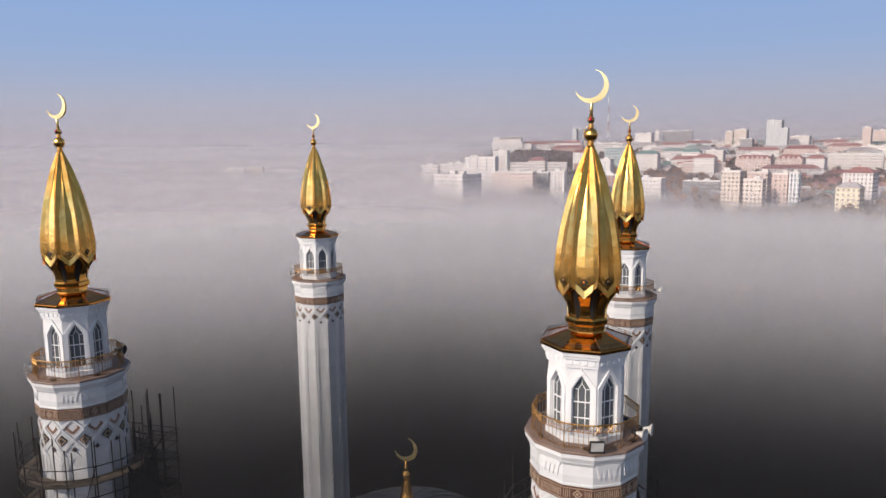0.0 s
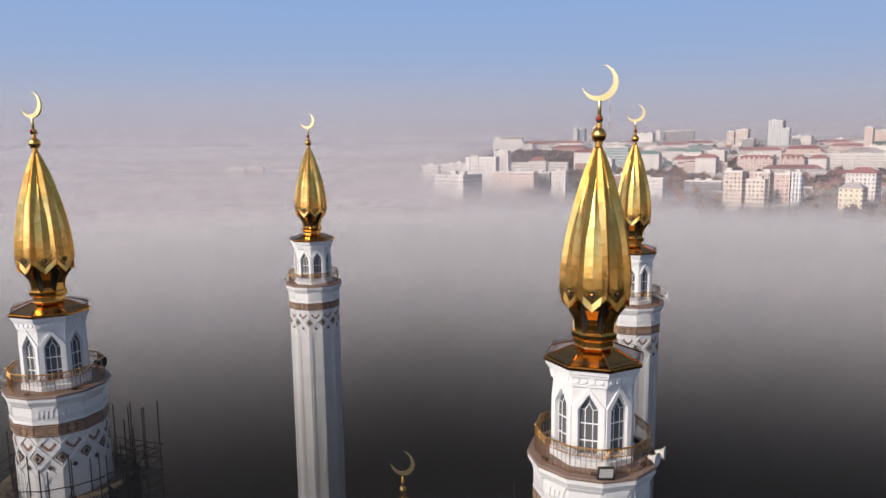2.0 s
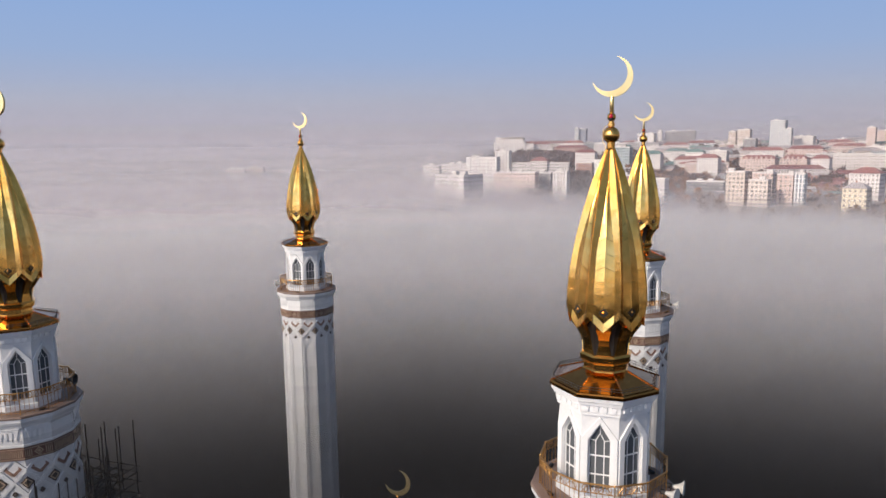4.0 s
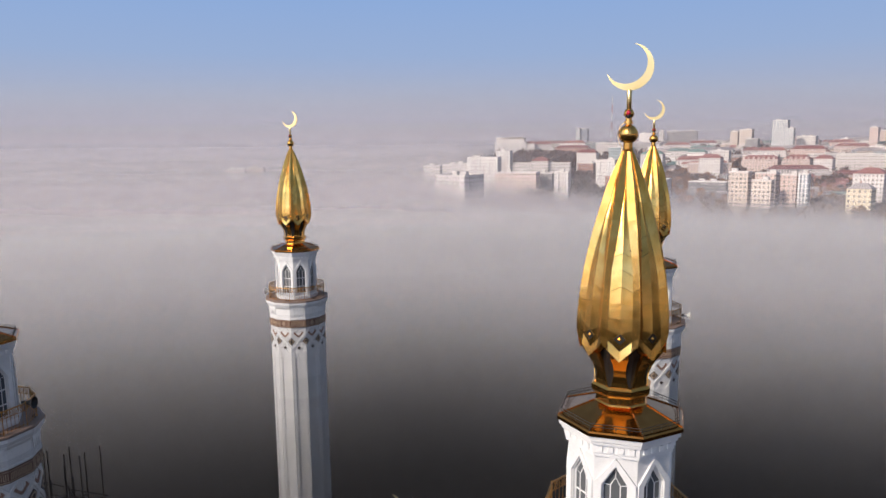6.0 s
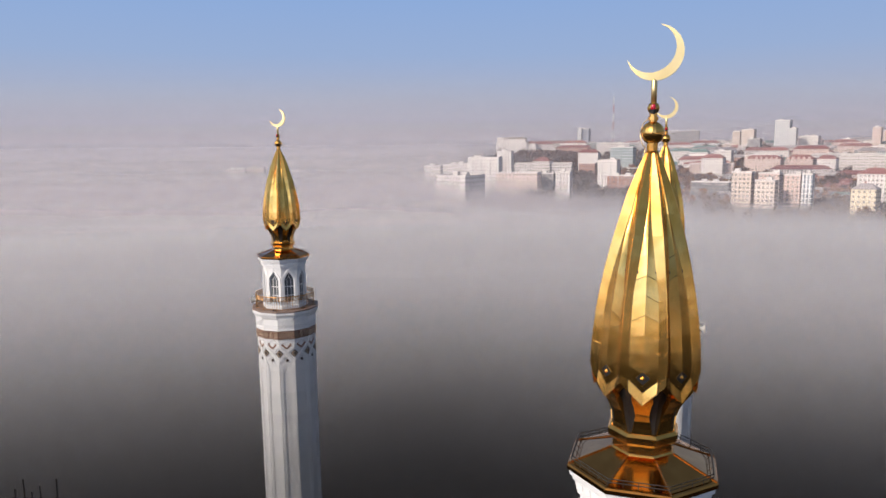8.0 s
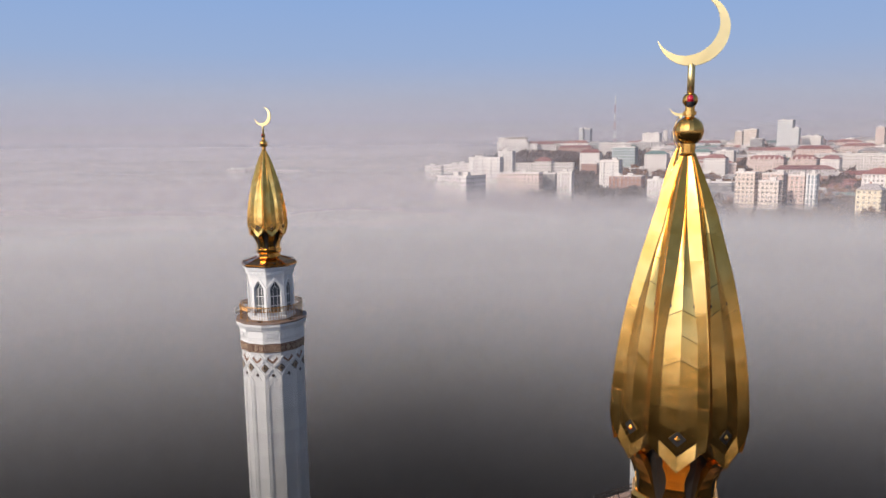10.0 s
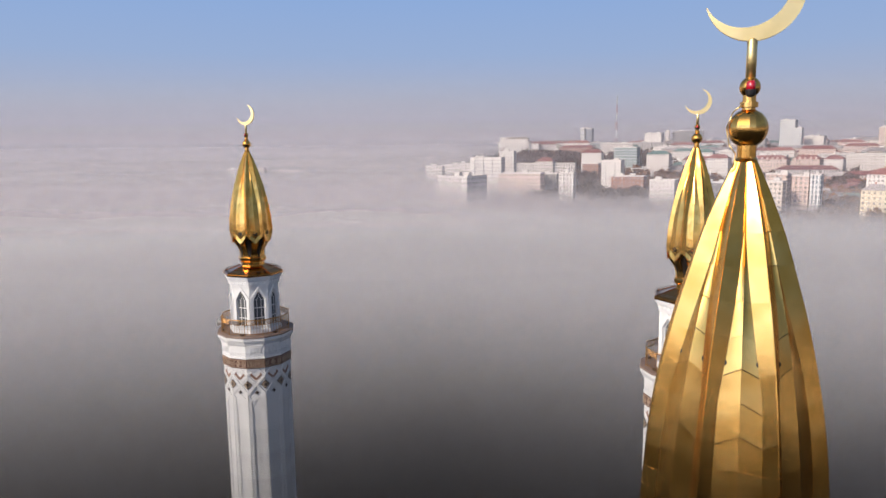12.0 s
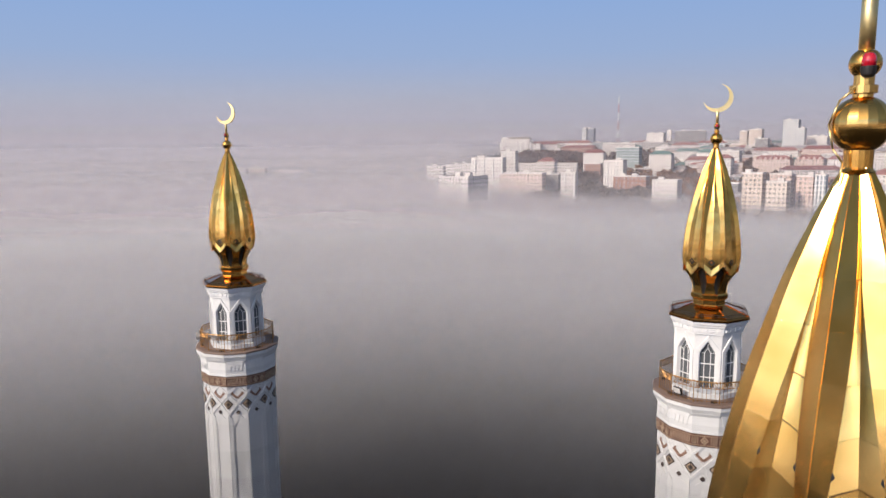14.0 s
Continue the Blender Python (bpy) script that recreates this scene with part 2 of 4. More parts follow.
for a, b in zip(rows_[1:], rows_[2:]):
    for k in range(NA):
        bm.faces.new((a[k], b[k], b[(k + 1) % NA], a[(k + 1) % NA]))
tagged(part("ground", bm, GROUND, smooth=True), "earth and autumn grass under the mist, coloured near-black", "ground", kind="structure")


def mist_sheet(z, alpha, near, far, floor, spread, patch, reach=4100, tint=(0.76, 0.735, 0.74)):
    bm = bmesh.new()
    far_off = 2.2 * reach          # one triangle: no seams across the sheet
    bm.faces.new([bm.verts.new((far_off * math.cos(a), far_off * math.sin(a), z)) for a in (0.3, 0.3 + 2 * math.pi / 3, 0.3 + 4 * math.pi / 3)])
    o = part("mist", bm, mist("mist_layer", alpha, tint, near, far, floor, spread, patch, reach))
    return tagged(o, "mist layer over the valley, pale, or near-black where it dims the shafts", "mist", "mist layers", "stuff")


for i in range(14):          # many thin layers, one over another, opened near the camera to darken below
    z = 44 - 2.45 * i
    k = (71 - z) / 51.0
    mist_sheet(z, 0.19, 12 + 88 * k, 12 + 305 * k, 0.004, 0.012 - 0.0006 * i, 0.22, 380 if z > 40 else 440 if z > 30 else 4100)


for i in range(11):          # near-black sheets added to darken the shafts and the lower view
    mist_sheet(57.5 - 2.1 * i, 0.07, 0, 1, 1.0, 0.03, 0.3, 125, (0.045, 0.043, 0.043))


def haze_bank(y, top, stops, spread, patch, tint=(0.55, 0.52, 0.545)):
    """A flat upright sheet right across the valley, y metres ahead, that stands in for the air's haze."""
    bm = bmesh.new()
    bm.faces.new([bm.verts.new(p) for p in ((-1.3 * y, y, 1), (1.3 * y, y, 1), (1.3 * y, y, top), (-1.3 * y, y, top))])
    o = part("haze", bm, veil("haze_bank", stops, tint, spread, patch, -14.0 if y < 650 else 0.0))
    return tagged(o, "upright sheet standing in for thin mauve haze before the town", "haze", "haze banks", "stuff")


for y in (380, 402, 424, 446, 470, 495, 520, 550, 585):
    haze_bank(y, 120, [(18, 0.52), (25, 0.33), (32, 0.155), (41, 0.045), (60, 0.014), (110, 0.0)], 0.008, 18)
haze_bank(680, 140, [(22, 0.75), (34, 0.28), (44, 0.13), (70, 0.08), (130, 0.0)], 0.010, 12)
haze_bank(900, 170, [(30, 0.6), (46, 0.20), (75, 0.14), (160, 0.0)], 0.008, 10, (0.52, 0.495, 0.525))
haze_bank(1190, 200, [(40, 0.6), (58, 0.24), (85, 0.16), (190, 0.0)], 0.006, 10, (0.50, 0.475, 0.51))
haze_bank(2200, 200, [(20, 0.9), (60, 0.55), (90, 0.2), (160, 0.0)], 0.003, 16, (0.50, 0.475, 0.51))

# the sky's hazy rim far behind all else
SKYRIM, nt, b, out = nodes_of("hazy_sky_rim")
nt.nodes.remove(b)
pos = nt.nodes.new("ShaderNodeNewGeometry").outputs["Position"]
sp = nt.nodes.new("ShaderNodeSeparateXYZ")
nt.links.new(pos, sp.inputs[0])
hgt = math_node(nt, "DIVIDE", sp.outputs[2], 1300.0, True)
em = nt.nodes.new("ShaderNodeEmission")
# glow raised round the sun, dimmed a quarter turn off, for the gold's reflections
azm = math_node(nt, "MULTIPLY", math_node(nt, "ARCTAN2", sp.outputs[0], sp.outputs[1]), 180 / math.pi)
azm = math_node(nt, "DIVIDE", math_node(nt, "MODULO", math_node(nt, "ADD", azm, 360.0), 360.0), 360.0)
nt.links.new(ramp(nt, azm, [(0.0, (1, 1, 1)), (0.11, (1, 1, 1)), (0.22, (0.62, 0.5, 0.38)), (0.41, (0.62, 0.48, 0.34)), (0.50, (1.9, 1.75, 1.5)), (0.63, (5.5, 4.8, 3.7)), (0.72, (3.0, 2.7, 2.2)), (0.80, (1.3, 1.25, 1.15)), (0.88, (1, 1, 1))]), em.inputs[1])
nt.links.new(ramp(nt, hgt, [(0.0, (0.43, 0.41, 0.48)), (0.10, (0.44, 0.41, 0.48)), (0.25, (0.41, 0.44, 0.56)), (0.45, (0.32, 0.43, 0.66)), (0.69, (0.27, 0.41, 0.70)), (1.0, (0.20, 0.35, 0.70))]), em.inputs[0])
nt.links.new(em.outputs[0], out.inputs[0])
bm = bmesh.new()
lathe(bm, [(4150, -50), (4150, 1300)], 96, close=False)
tagged(part("backdrop", bm, SKYRIM), "hazy blue and mauve sky above the mist", "sky", kind="structure")

# ---- minarets ----
TURN_MOSQUE = -18.26
SPOTS = {"right_front": (7.78, 33.71), "right_back": (18.20, 65.51), "left_back": (-13.14, 76.32), "left_front": (-23.51, 44.61)}
A8, A12 = math.cos(math.pi / 8), math.cos(math.pi / 12)
W12 = 2 * math.sin(math.pi / 12)


def crescent_mesh(bm, R, thick):
    """A crescent in the x-z plane about its own centre, open to the upper left, thicker in the middle."""
    ox, oz = -0.15 * R, 0.185 * R
    n = 30
    outer, inner = [], []
    a0, a1 = radians(-166), radians(80)      # horns of the outer arc
    i0 = math.atan2(R * math.sin(a0) - oz, R * math.cos(a0) - ox)
    i1 = math.atan2(R * math.sin(a1) - oz, R * math.cos(a1) - ox)
    r0, r1 = [math.hypot(R * math.cos(a) - ox, R * math.sin(a) - oz) - 0.008 for a in (a0, a1)]
    for k in range(n + 1):
        f = k / n
        a, b = a0 + (a1 - a0) * f, i0 + (i1 - i0) * f
        t = thick * (0.25 + 0.75 * math.sin(math.pi * f))
        r = r0 + (r1 - r0) * f
        po, pi_ = (R * math.cos(a), R * math.sin(a)), (ox + r * math.cos(b), oz + r * math.sin(b))
        outer.append([bm.verts.new((po[0], s * t * 0.5, po[1])) for s in (-1, 1)])
        inner.append([bm.verts.new((pi_[0], s * t * 0.5, pi_[1])) for s in (-1, 1)])
    for k in range(n):
        o, p, i, j = outer[k], outer[k + 1], inner[k], inner[k + 1]
        bm.faces.new((o[0], p[0], j[0], i[0])), bm.faces.new((o[1], i[1], j[1], p[1]))
        bm.faces.new((o[0], o[1], p[1], p[0])), bm.faces.new((i[0], j[0], j[1], i[1]))
    bm.faces.new((outer[0][0], inner[0][0], inner[0][1], outer[0][1]))
    bm.faces.new((outer[n][0], outer[n][1], inner[n][1], inner[n][0]))


def ball(bm, c, r, n=24, rings=14):
    bmesh.ops.create_uvsphere(bm, u_segments=n, v_segments=rings, radius=r, matrix=Matrix.Translation(c))


# silhouette of the bulb: radius at the octagon's corners by height
BULB = [(63.80, 1.635), (64.10, 1.679), (64.60, 1.709), (65.16, 1.689), (65.6, 1.655), (66.0, 1.610), (66.6, 1.522), (67.1, 1.428), (67.68, 1.305), (68.3, 1.152), (68.9, 0.975), (69.65, 0.744), (70.3, 0.492), (70.7, 0.315), (71.02, 0.163)]


def bulb_radius(z):
    """The corner radius at height z, by a smooth curve through BULB."""
    for k in range(len(BULB) - 1):
        (z0, r0), (z1, r1) = BULB[k], BULB[k + 1]
        if z <= z1 or k == len(BULB) - 2:
            ra, rb = BULB[max(k - 1, 0)], BULB[min(k + 2, len(BULB) - 1)]
            m0 = (r1 - ra[1]) / (z1 - ra[0])
            m1 = (rb[1] - r0) / (rb[0] - z0)
            h = z1 - z0
            t = min(1.0, max(0.0, (z - z0) / h))
            return (2 * t ** 3 - 3 * t ** 2 + 1) * r0 + (t ** 3 - 2 * t ** 2 + t) * h * m0 + (3 * t ** 2 - 2 * t ** 3) * r1 + (t ** 3 - t ** 2) * h * m1
    return BULB[-1][1]


def petal_mesh():
    """One of the eight gold petals: borders that slope from the ridges to a sunk panel of lapped sheets, coming to a point below."""
    bm = bmesh.new()
    uv = bm.loops.layers.uv.new("UVMap")
    rng = random.Random(21)
    fr = (-1, -0.985, -0.62, -0.30, 0.0, 0.30, 0.62, 0.985, 1)
    top, first_lap, lap = 71.02, 64.72, 0.56
    # (height, lap count, proud of the sheet below, seam)
    levels = [(63.98, 0.5, 0, False), (63.80, 0.5, 0, False), (64.16, 0.5, 0, False), (64.42, 0.75, 0, False)]
    for k in range(11):
        z = first_lap + lap * k
        levels += [(z - 0.005, k + 0.995, 0.0, True), (z, k + 1.0, 0.006, True), (z + 0.19, k + 1.34, 0.004, False), (z + 0.37, k + 1.66, 0.002, False)]
    levels = [v for v in levels if v[0] < top - 0.1] + [(top, 12.0, 0, False)]
    rows = []
    for i, (z, v, proud, seam) in enumerate(levels):
        shear = 0.50 if i == 0 else 0.62 if i == 1 else 0.60 - 0.42 * (z - 64.1)
        taper = min(1.0, max(0.0, (70.0 - z) / 2.8))
        row = []
        for f in fr:
            g = f
            if i >= 3 and 0 < abs(f) < 0.9:
                g = math.copysign(abs(f) * max(taper, 0.03), f)
            sh = max(shear, -0.30 * taper if abs(f) < 0.9 else 0.0) if i >= 2 else shear
            zv = z + sh * abs(g)
            r = 1.28 if i == 0 else 1.645 if i == 1 else bulb_radius(zv)
            ap = r * A8
            d = 0.0
            if i >= 2:
                sunk = max(taper, 0.9) * min(1.0, r / 0.8)
                if abs(f) in (0.62, 0.30):
                    d = -0.130 * sunk + (0.012 if abs(f) == 0.30 else 0.0) * taper
                elif f == 0:
                    d = -0.085 * sunk
                elif abs(f) == 1:
                    d = -0.012
                if abs(f) < 0.5:
                    d += proud * min(1.0, r)
                    if not seam and i > 3:
                        d += rng.uniform(-0.0025, 0.0025) * min(1.0, r)
            row.append(bm.verts.new((g * r * math.sin(math.pi / 8) * 0.996, -(ap + d), zv)))
        rows.append(row)
    for i, (lo, hi) in enumerate(zip(rows, rows[1:])):
        for k in range(len(fr) - 1):
            f = bm.faces.new((lo[k], lo[k + 1], hi[k + 1], hi[k]))
            for lp, kk, row in zip(f.loops, (k, k + 1, k + 1, k), (i, i, i + 1, i + 1)):
                lp[uv].uv = (fr[kk], levels[row][1])
    for i, row in enumerate(rows):          # creases between border and panel, along the panel's fold, round the foot and at the laps
        for k in range(len(fr)):
            if i and (abs(fr[k]) > 0.5 or fr[k] == 0):
                bm.edges.get((rows[i - 1][k], row[k])).smooth = False
            if k and (i in (1, 2) or levels[i][3] and max(abs(fr[k]), abs(fr[k - 1])) < 0.7):
                bm.edges.get((row[k - 1], row[k])).smooth = False
    return bm


def diamond_outline(h, w=None):
    w = w or h
    return [(0, -h), (w, 0), (0, h), (-w, 0)]


def build_minaret():
    mn = new("minaret")
    # --- gold crown ---
    cr = bmesh.new()
    crescent_mesh(cr, 0.79, 0.13)
    c = part("crescent", cr, GOLD_PALE, mn, "pale gold crescent open to one side")
    c.location = (0, 0, 73.78)
    bm = bmesh.new()
    lathe(bm, [(0.085, 72.25), (0.085, 73.01), (0.05, 73.05)], 12)
    part("pole", bm, GOLD_PALE, mn, smooth=True)
    bm = bmesh.new()
    ball(bm, (0, 0, 72.22), 0.175)
    small = part("finial_ball", bm, GOLD_PLAIN, mn, "small brassy finial ball", True)
    for k in (0, 2):
        bm = bmesh.new()
        lathe(bm, [(0.05, -0.16), (0.075, -0.13), (0.085, -0.06), (0.085, -0.04), (0.06, -0.03)], 16)
        o = part("lamp_socket", bm, STUD, small, "dark lamp cup")
        o.matrix_basis = turn(k, 4, 0.165, 72.21)
        bm = bmesh.new()
        lathe(bm, [(0.075, -0.045), (0.078, 0.03), (0.07, 0.075), (0.05, 0.105), (0.015, 0.12)], 18)
        o = part("lamp_lens", bm, JEWEL, small, "red glass warning lamp", True)
        o.matrix_basis = turn(k, 4, 0.165, 72.21)
    bm = bmesh.new()
    lathe(bm, [(0.11, 71.8), (0.11, 71.87), (0.15, 71.88), (0.15, 71.97), (0.11, 71.98), (0.11, 72.09)], 16)
    part("neck_ring", bm, GOLD_PLAIN, mn, smooth=False)
    bm = bmesh.new()
    ball(bm, (0, 0, 71.52), 0.335, 20, 40)
    part("finial_globe", bm, GOLD_PLAIN, mn, "large gored brass globe of polished sheet")
    bm = bmesh.new()
    lathe(bm, [(0.21, 70.97), (0.175, 71.0), (0.16, 71.02), (0.16, 71.24), (0.2, 71.28)], 16)
    part("globe_collar", bm, GOLD_PLAIN, mn)
    # core coloured black to stand for the shade in the slits between ribs
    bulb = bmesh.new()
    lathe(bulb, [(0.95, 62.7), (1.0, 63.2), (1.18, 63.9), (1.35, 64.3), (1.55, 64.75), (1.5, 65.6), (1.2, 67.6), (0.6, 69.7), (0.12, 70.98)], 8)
    core = part("bulb_core", bulb, STUD, mn, "core behind the gold petals, blackened for the shade between ribs")
    first = part("petal", petal_mesh(), GOLD, core, "gold petal of lapped sheets with chevron seams", True)
    bm = bmesh.new()
    prism(bm, diamond_outline(0.19), -0.012, 0.10)
    dia = part("diamond_stud", bm, STUD, first, "dark diamond stud")
    bm = bmesh.new()
    t = [bm.verts.new(p) for p in ((0, -0.014, -0.075), (0.075, -0.014, 0), (0, -0.014, 0.075), (-0.075, -0.014, 0))]
    tip = bm.verts.new((0, -0.075, 0))
    for k in range(4):
        bm.faces.new((t[k], t[(k + 1) % 4], tip))
    jew = part("stud_point", bm, GOLD_PLAIN, first)
    for k in range(8):
        o = first if k == 0 else share(first, turn(k, 8))
        dm = pose(0, -1.485, 64.60)
        if k == 0:
            dia.matrix_basis, jew.matrix_basis = dm, dm
        else:
            share(dia, dm, o), share(jew, dm, o)
    # curved ribs below the petals, with dark slits between
    bm = bmesh.new()
    sec = [(0.93, 62.62, 0.30), (0.93, 62.85, 0.27), (0.965, 63.1, 0.215), (1.05, 63.35, 0.205), (1.19, 63.6, 0.235), (1.36, 63.84, 0.30), (1.44, 64.0, 0.30)]
    prev = None
    for r, z, w in sec:
        row = [bm.verts.new(p) for p in ((-w, -r, z), (w, -r, z), (w, -r + 0.14, z + 0.05), (-w, -r + 0.14, z + 0.05))]
        if prev:
            for k in range(4):
                bm.faces.new((prev[k], prev[(k + 1) % 4], row[(k + 1) % 4], row[k]))
        else:
            bm.faces.new(row)
        prev = row
    bm.faces.new(prev)
    rib = part("rib", bm, GOLD_PLAIN, core, "curved gold rib")
    bm = bmesh.new()
    prism(bm, [(-0.59, 63.88), (-0.36, 63.78), (0, 64.22), (0.36, 63.78), (0.60, 63.88), (0.0, 64.62)], -1.40, -1.30)
    for v in bm.verts:
        v.co.y += max(0.0, 64.4 - v.co.z) * 0.22
    vee = part("fork_plate", bm, GOLD_ROOF, core, "bent gold plate between two petals")
    vee.matrix_basis = turn(0.5, 8)
    for k in range(1, 8):
        share(rib, turn(k, 8))
        share(vee, turn(k + 0.5, 8))
    bm = bmesh.new()
    lathe(bm, [(0.98, 62.28), (1.09, 62.4), (1.11, 62.6), (1.03, 62.68), (0.90, 62.70)], 8)
    part("crown_collar", bm, GOLD_PLAIN, mn, "faceted gold collar")
    bm = bmesh.new()
    lathe(bm, [(1.0, 61.86), (0.97, 61.98), (0.93, 62.02), (0.93, 62.3)], 8)
    part("crown_drum", bm, GOLD_PLAIN, mn)
    # --- roof ---
    bm = bmesh.new()
    lathe(bm, [(2.30, 61.30), (2.37, 61.31), (2.37, 61.43), (2.33, 61.48), (1.0, 61.97)], 8)
    roof = part("roof", bm, GOLD_ROOF, mn, "low eight-sided roof of brown-gold sheet")
    for k in range(8):
        a = math.pi * (2 * k + 1) / 8 - math.pi / 2
        p = [(r * math.cos(a), r * math.sin(a), z) for r, z in ((2.34, 61.495), (1.0, 61.99))]
        bm = bmesh.new()
        rod(bm, *p, 0.022, 5)
        part("hip_seam", bm, GOLD_ROOF, roof)
    bm = bmesh.new()
    hw = 2.22 * math.sin(math.pi / 8)
    for dz in (0.10, 0.2):
        rod(bm, (-hw, -2.22 * A8, dz), (hw, -2.22 * A8, dz), 0.014, 5)
    for i in range(5):
        x = -hw + 2 * hw * i / 4
        rod(bm, (x, -2.22 * A8, -0.02), (x, -2.22 * A8, 0.2), 0.012, 5)
    guard = part("snow_guard", bm, BLACK_METAL, roof, "thin dark snow guard rail")
    guard.matrix_basis = turn(0, 8, 0, 61.52)
    for k in range(1, 8):
        share(guard, turn(k, 8, 0, 61.52))
    # --- lantern ---
    bm = bmesh.new()
    lathe(bm, [(1.93, 60.48), (2.02, 60.50), (2.02, 60.60), (2.06, 60.63), (2.06, 60.92), (2.17, 60.96), (2.20, 61.08), (2.27, 61.12), (2.30, 61.29), (2.1, 61.30)], 8)
    corn = part("cornice", bm, WHITE_TRIM, mn, "stepped white cornice")
    bm = bmesh.new()
    block(bm, Matrix.Identity(4), 0.2, 0.10, 0.2, 0.012)
    dent = part("dentil", bm, WHITE_TRIM, corn)
    first_d = True
    for k in range(8):
        for i in range(4):
            m = turn(k, 8, 2.06 * A8, 60.79) @ pose((i - 1.5) * 0.36, 0, 0)
            if first_d:
                dent.matrix_basis, first_d = m, False
            else:
                share(dent, m)
    bm = bmesh.new()
    lathe(bm, [(2.06, 56.72), (2.06, 57.02), (1.99, 57.06), (1.6, 57.06)], 8)
    lant = part("lantern_base", bm, WHITE, mn)
    w, th, ap = 2 * 1.91 * math.sin(math.pi / 8), 0.28, 1.91 * A8
    hwn, z0, zs, za = 0.44, 57.28, 59.44, 60.12
    bm = bmesh.new()
    prism(bm, [(-w / 2, 57.0), (w / 2, 57.0), (w / 2, z0), (-w / 2, z0)], 0, th)
    prism(bm, [(-w / 2, z0), (-hwn, z0), (-hwn, zs), (-w / 2, zs)], 0, th)
    prism(bm, [(hwn, z0), (w / 2, z0), (w / 2, zs), (hwn, zs)], 0, th)
    prism(bm, [(-w / 2, zs), (-hwn, zs), (0, za), (0, 60.50), (-w / 2, 60.50)], 0, th)
    prism(bm, [(w / 2, zs), (w / 2, 60.50), (0, 60.50), (0, za), (hwn, zs)], 0, th)
    bmesh.ops.remove_doubles(bm, verts=bm.verts, dist=0.001)
    wall = part("lantern_wall", bm, WHITE, lant)
    bm = bmesh.new()          # raised gable surround
    e = 0.265
    prism(bm, [(-hwn - e, 57.1), (-hwn - 0.03, 57.1), (-hwn - 0.03, zs + 0.02), (0, za + 0.05), (0, za + 0.32), (-hwn - e, zs + 0.1)], -0.075, 0)
    prism(bm, [(hwn + e, 57.1), (hwn + e, zs + 0.1), (0, za + 0.32), (0, za + 0.05), (hwn + 0.03, zs + 0.02), (hwn + 0.03, 57.1)], -0.075, 0)
    sur = part("window_surround", bm, WHITE_TRIM, lant)
    bm = bmesh.new()          # frame and bars
    y0, y1 = 0.10, 0.16
    b_ = 0.045
    prism(bm, [(-hwn, z0), (-hwn + b_, z0), (-hwn + b_, zs - 0.01), (0, za - 0.07), (0, za), (-hwn, zs)], y0, y1)
    prism(bm, [(hwn, z0), (hwn, zs), (0, za), (0, za - 0.07), (hwn - b_, zs - 0.01), (hwn - b_, z0)], y0, y1)
    for z in (z0 + 0.03, 57.95, 58.75):
        prism(bm, [(-hwn + b_, z - 0.03), (hwn - b_, z - 0.03), (hwn - b_, z + 0.03), (-hwn + b_, z + 0.03)], y0 + 0.004, y1 - 0.004)
    for x in (-0.17, 0.17):
        prism(bm, [(x - 0.02, z0), (x + 0.02, z0), (x + 0.02, zs - 0.05), (x - 0.02, zs - 0.05)], y0 + 0.008, y1 - 0.008)
        s = math.copysign(1, x)
        rod(bm, (x, 0.13, zs - 0.06), (0, 0.13, zs + 0.25), 0.022, 4)
        rod(bm, (x, 0.13, zs - 0.06), (s * (hwn - 0.03), 0.13, zs - 0.02), 0.02, 4)
    rod(bm, (0, 0.13, zs + 0.25), (0, 0.13, za - 0.04), 0.022, 4)
    wf = part("window_frame", bm, WHITE_TRIM, lant)
    bm = bmesh.new()
    prism(bm, [(-hwn + 0.02, z0 + 0.02), (hwn - 0.02, z0 + 0.02), (hwn - 0.02, zs), (0, za - 0.03), (-hwn + 0.02, zs)], 0.126, 0.134)
    pane = part("pane", bm, GLASS, lant)
    for o in (wall, sur, wf, pane):
        o.matrix_basis = turn(0, 8, ap)
        for k in range(1, 8):
            share(o, turn(k, 8, ap))
    bm = bmesh.new()
    lathe(bm, [(1.8, 60.38), (1.8, 60.47)], 8)
    part("lantern_ceiling", bm, WHITE, lant)
    # --- balcony ---
    bm = bmesh.new()
    lathe(bm, [(3.02, 56.60), (3.07, 56.61), (3.07, 56.70), (3.04, 56.74), (2.0, 56.745)], 12)
    part("balcony_slab", bm, SLAB, mn, "tiled balcony slab with a brown edge")
    bm = bmesh.new()
    lathe(bm, [(2.74, 54.88), (2.78, 54.91), (2.78, 55.0), (2.75, 55.04), (2.75, 55.92), (2.80, 56.0), (2.87, 56.1), (2.90, 56.2), (2.96, 56.26), (3.0, 56.36), (3.03, 56.40), (3.03, 56.60)], 12)
    cor = part("balcony_corbel", bm, WHITE, mn, "flared white balcony base")
    bm = bmesh.new()
    ap = 2.77 * A12
    for i, (ww, z, d) in enumerate(((1.22, 56.0, 0.07), (1.12, 55.9, 0.05), (1.02, 55.8, 0.035))):
        block(bm, pose(0, -d / 2, z), ww, d, 0.085)
    for x in (-0.39, -0.13, 0.13, 0.39):
        prism(bm, [(x - 0.085, 55.76), (x + 0.085, 55.76), (x + 0.085, 55.58), (x + 0.045, 55.5), (x + 0.045, 55.36), (x, 55.28), (x - 0.045, 55.36), (x - 0.045, 55.5), (x - 0.085, 55.58)], -0.03, 0.01)
    st = part("stalactite_relief", bm, WHITE_TRIM, cor, "hanging white relief")
    st.matrix_basis = turn(1, 12, ap)
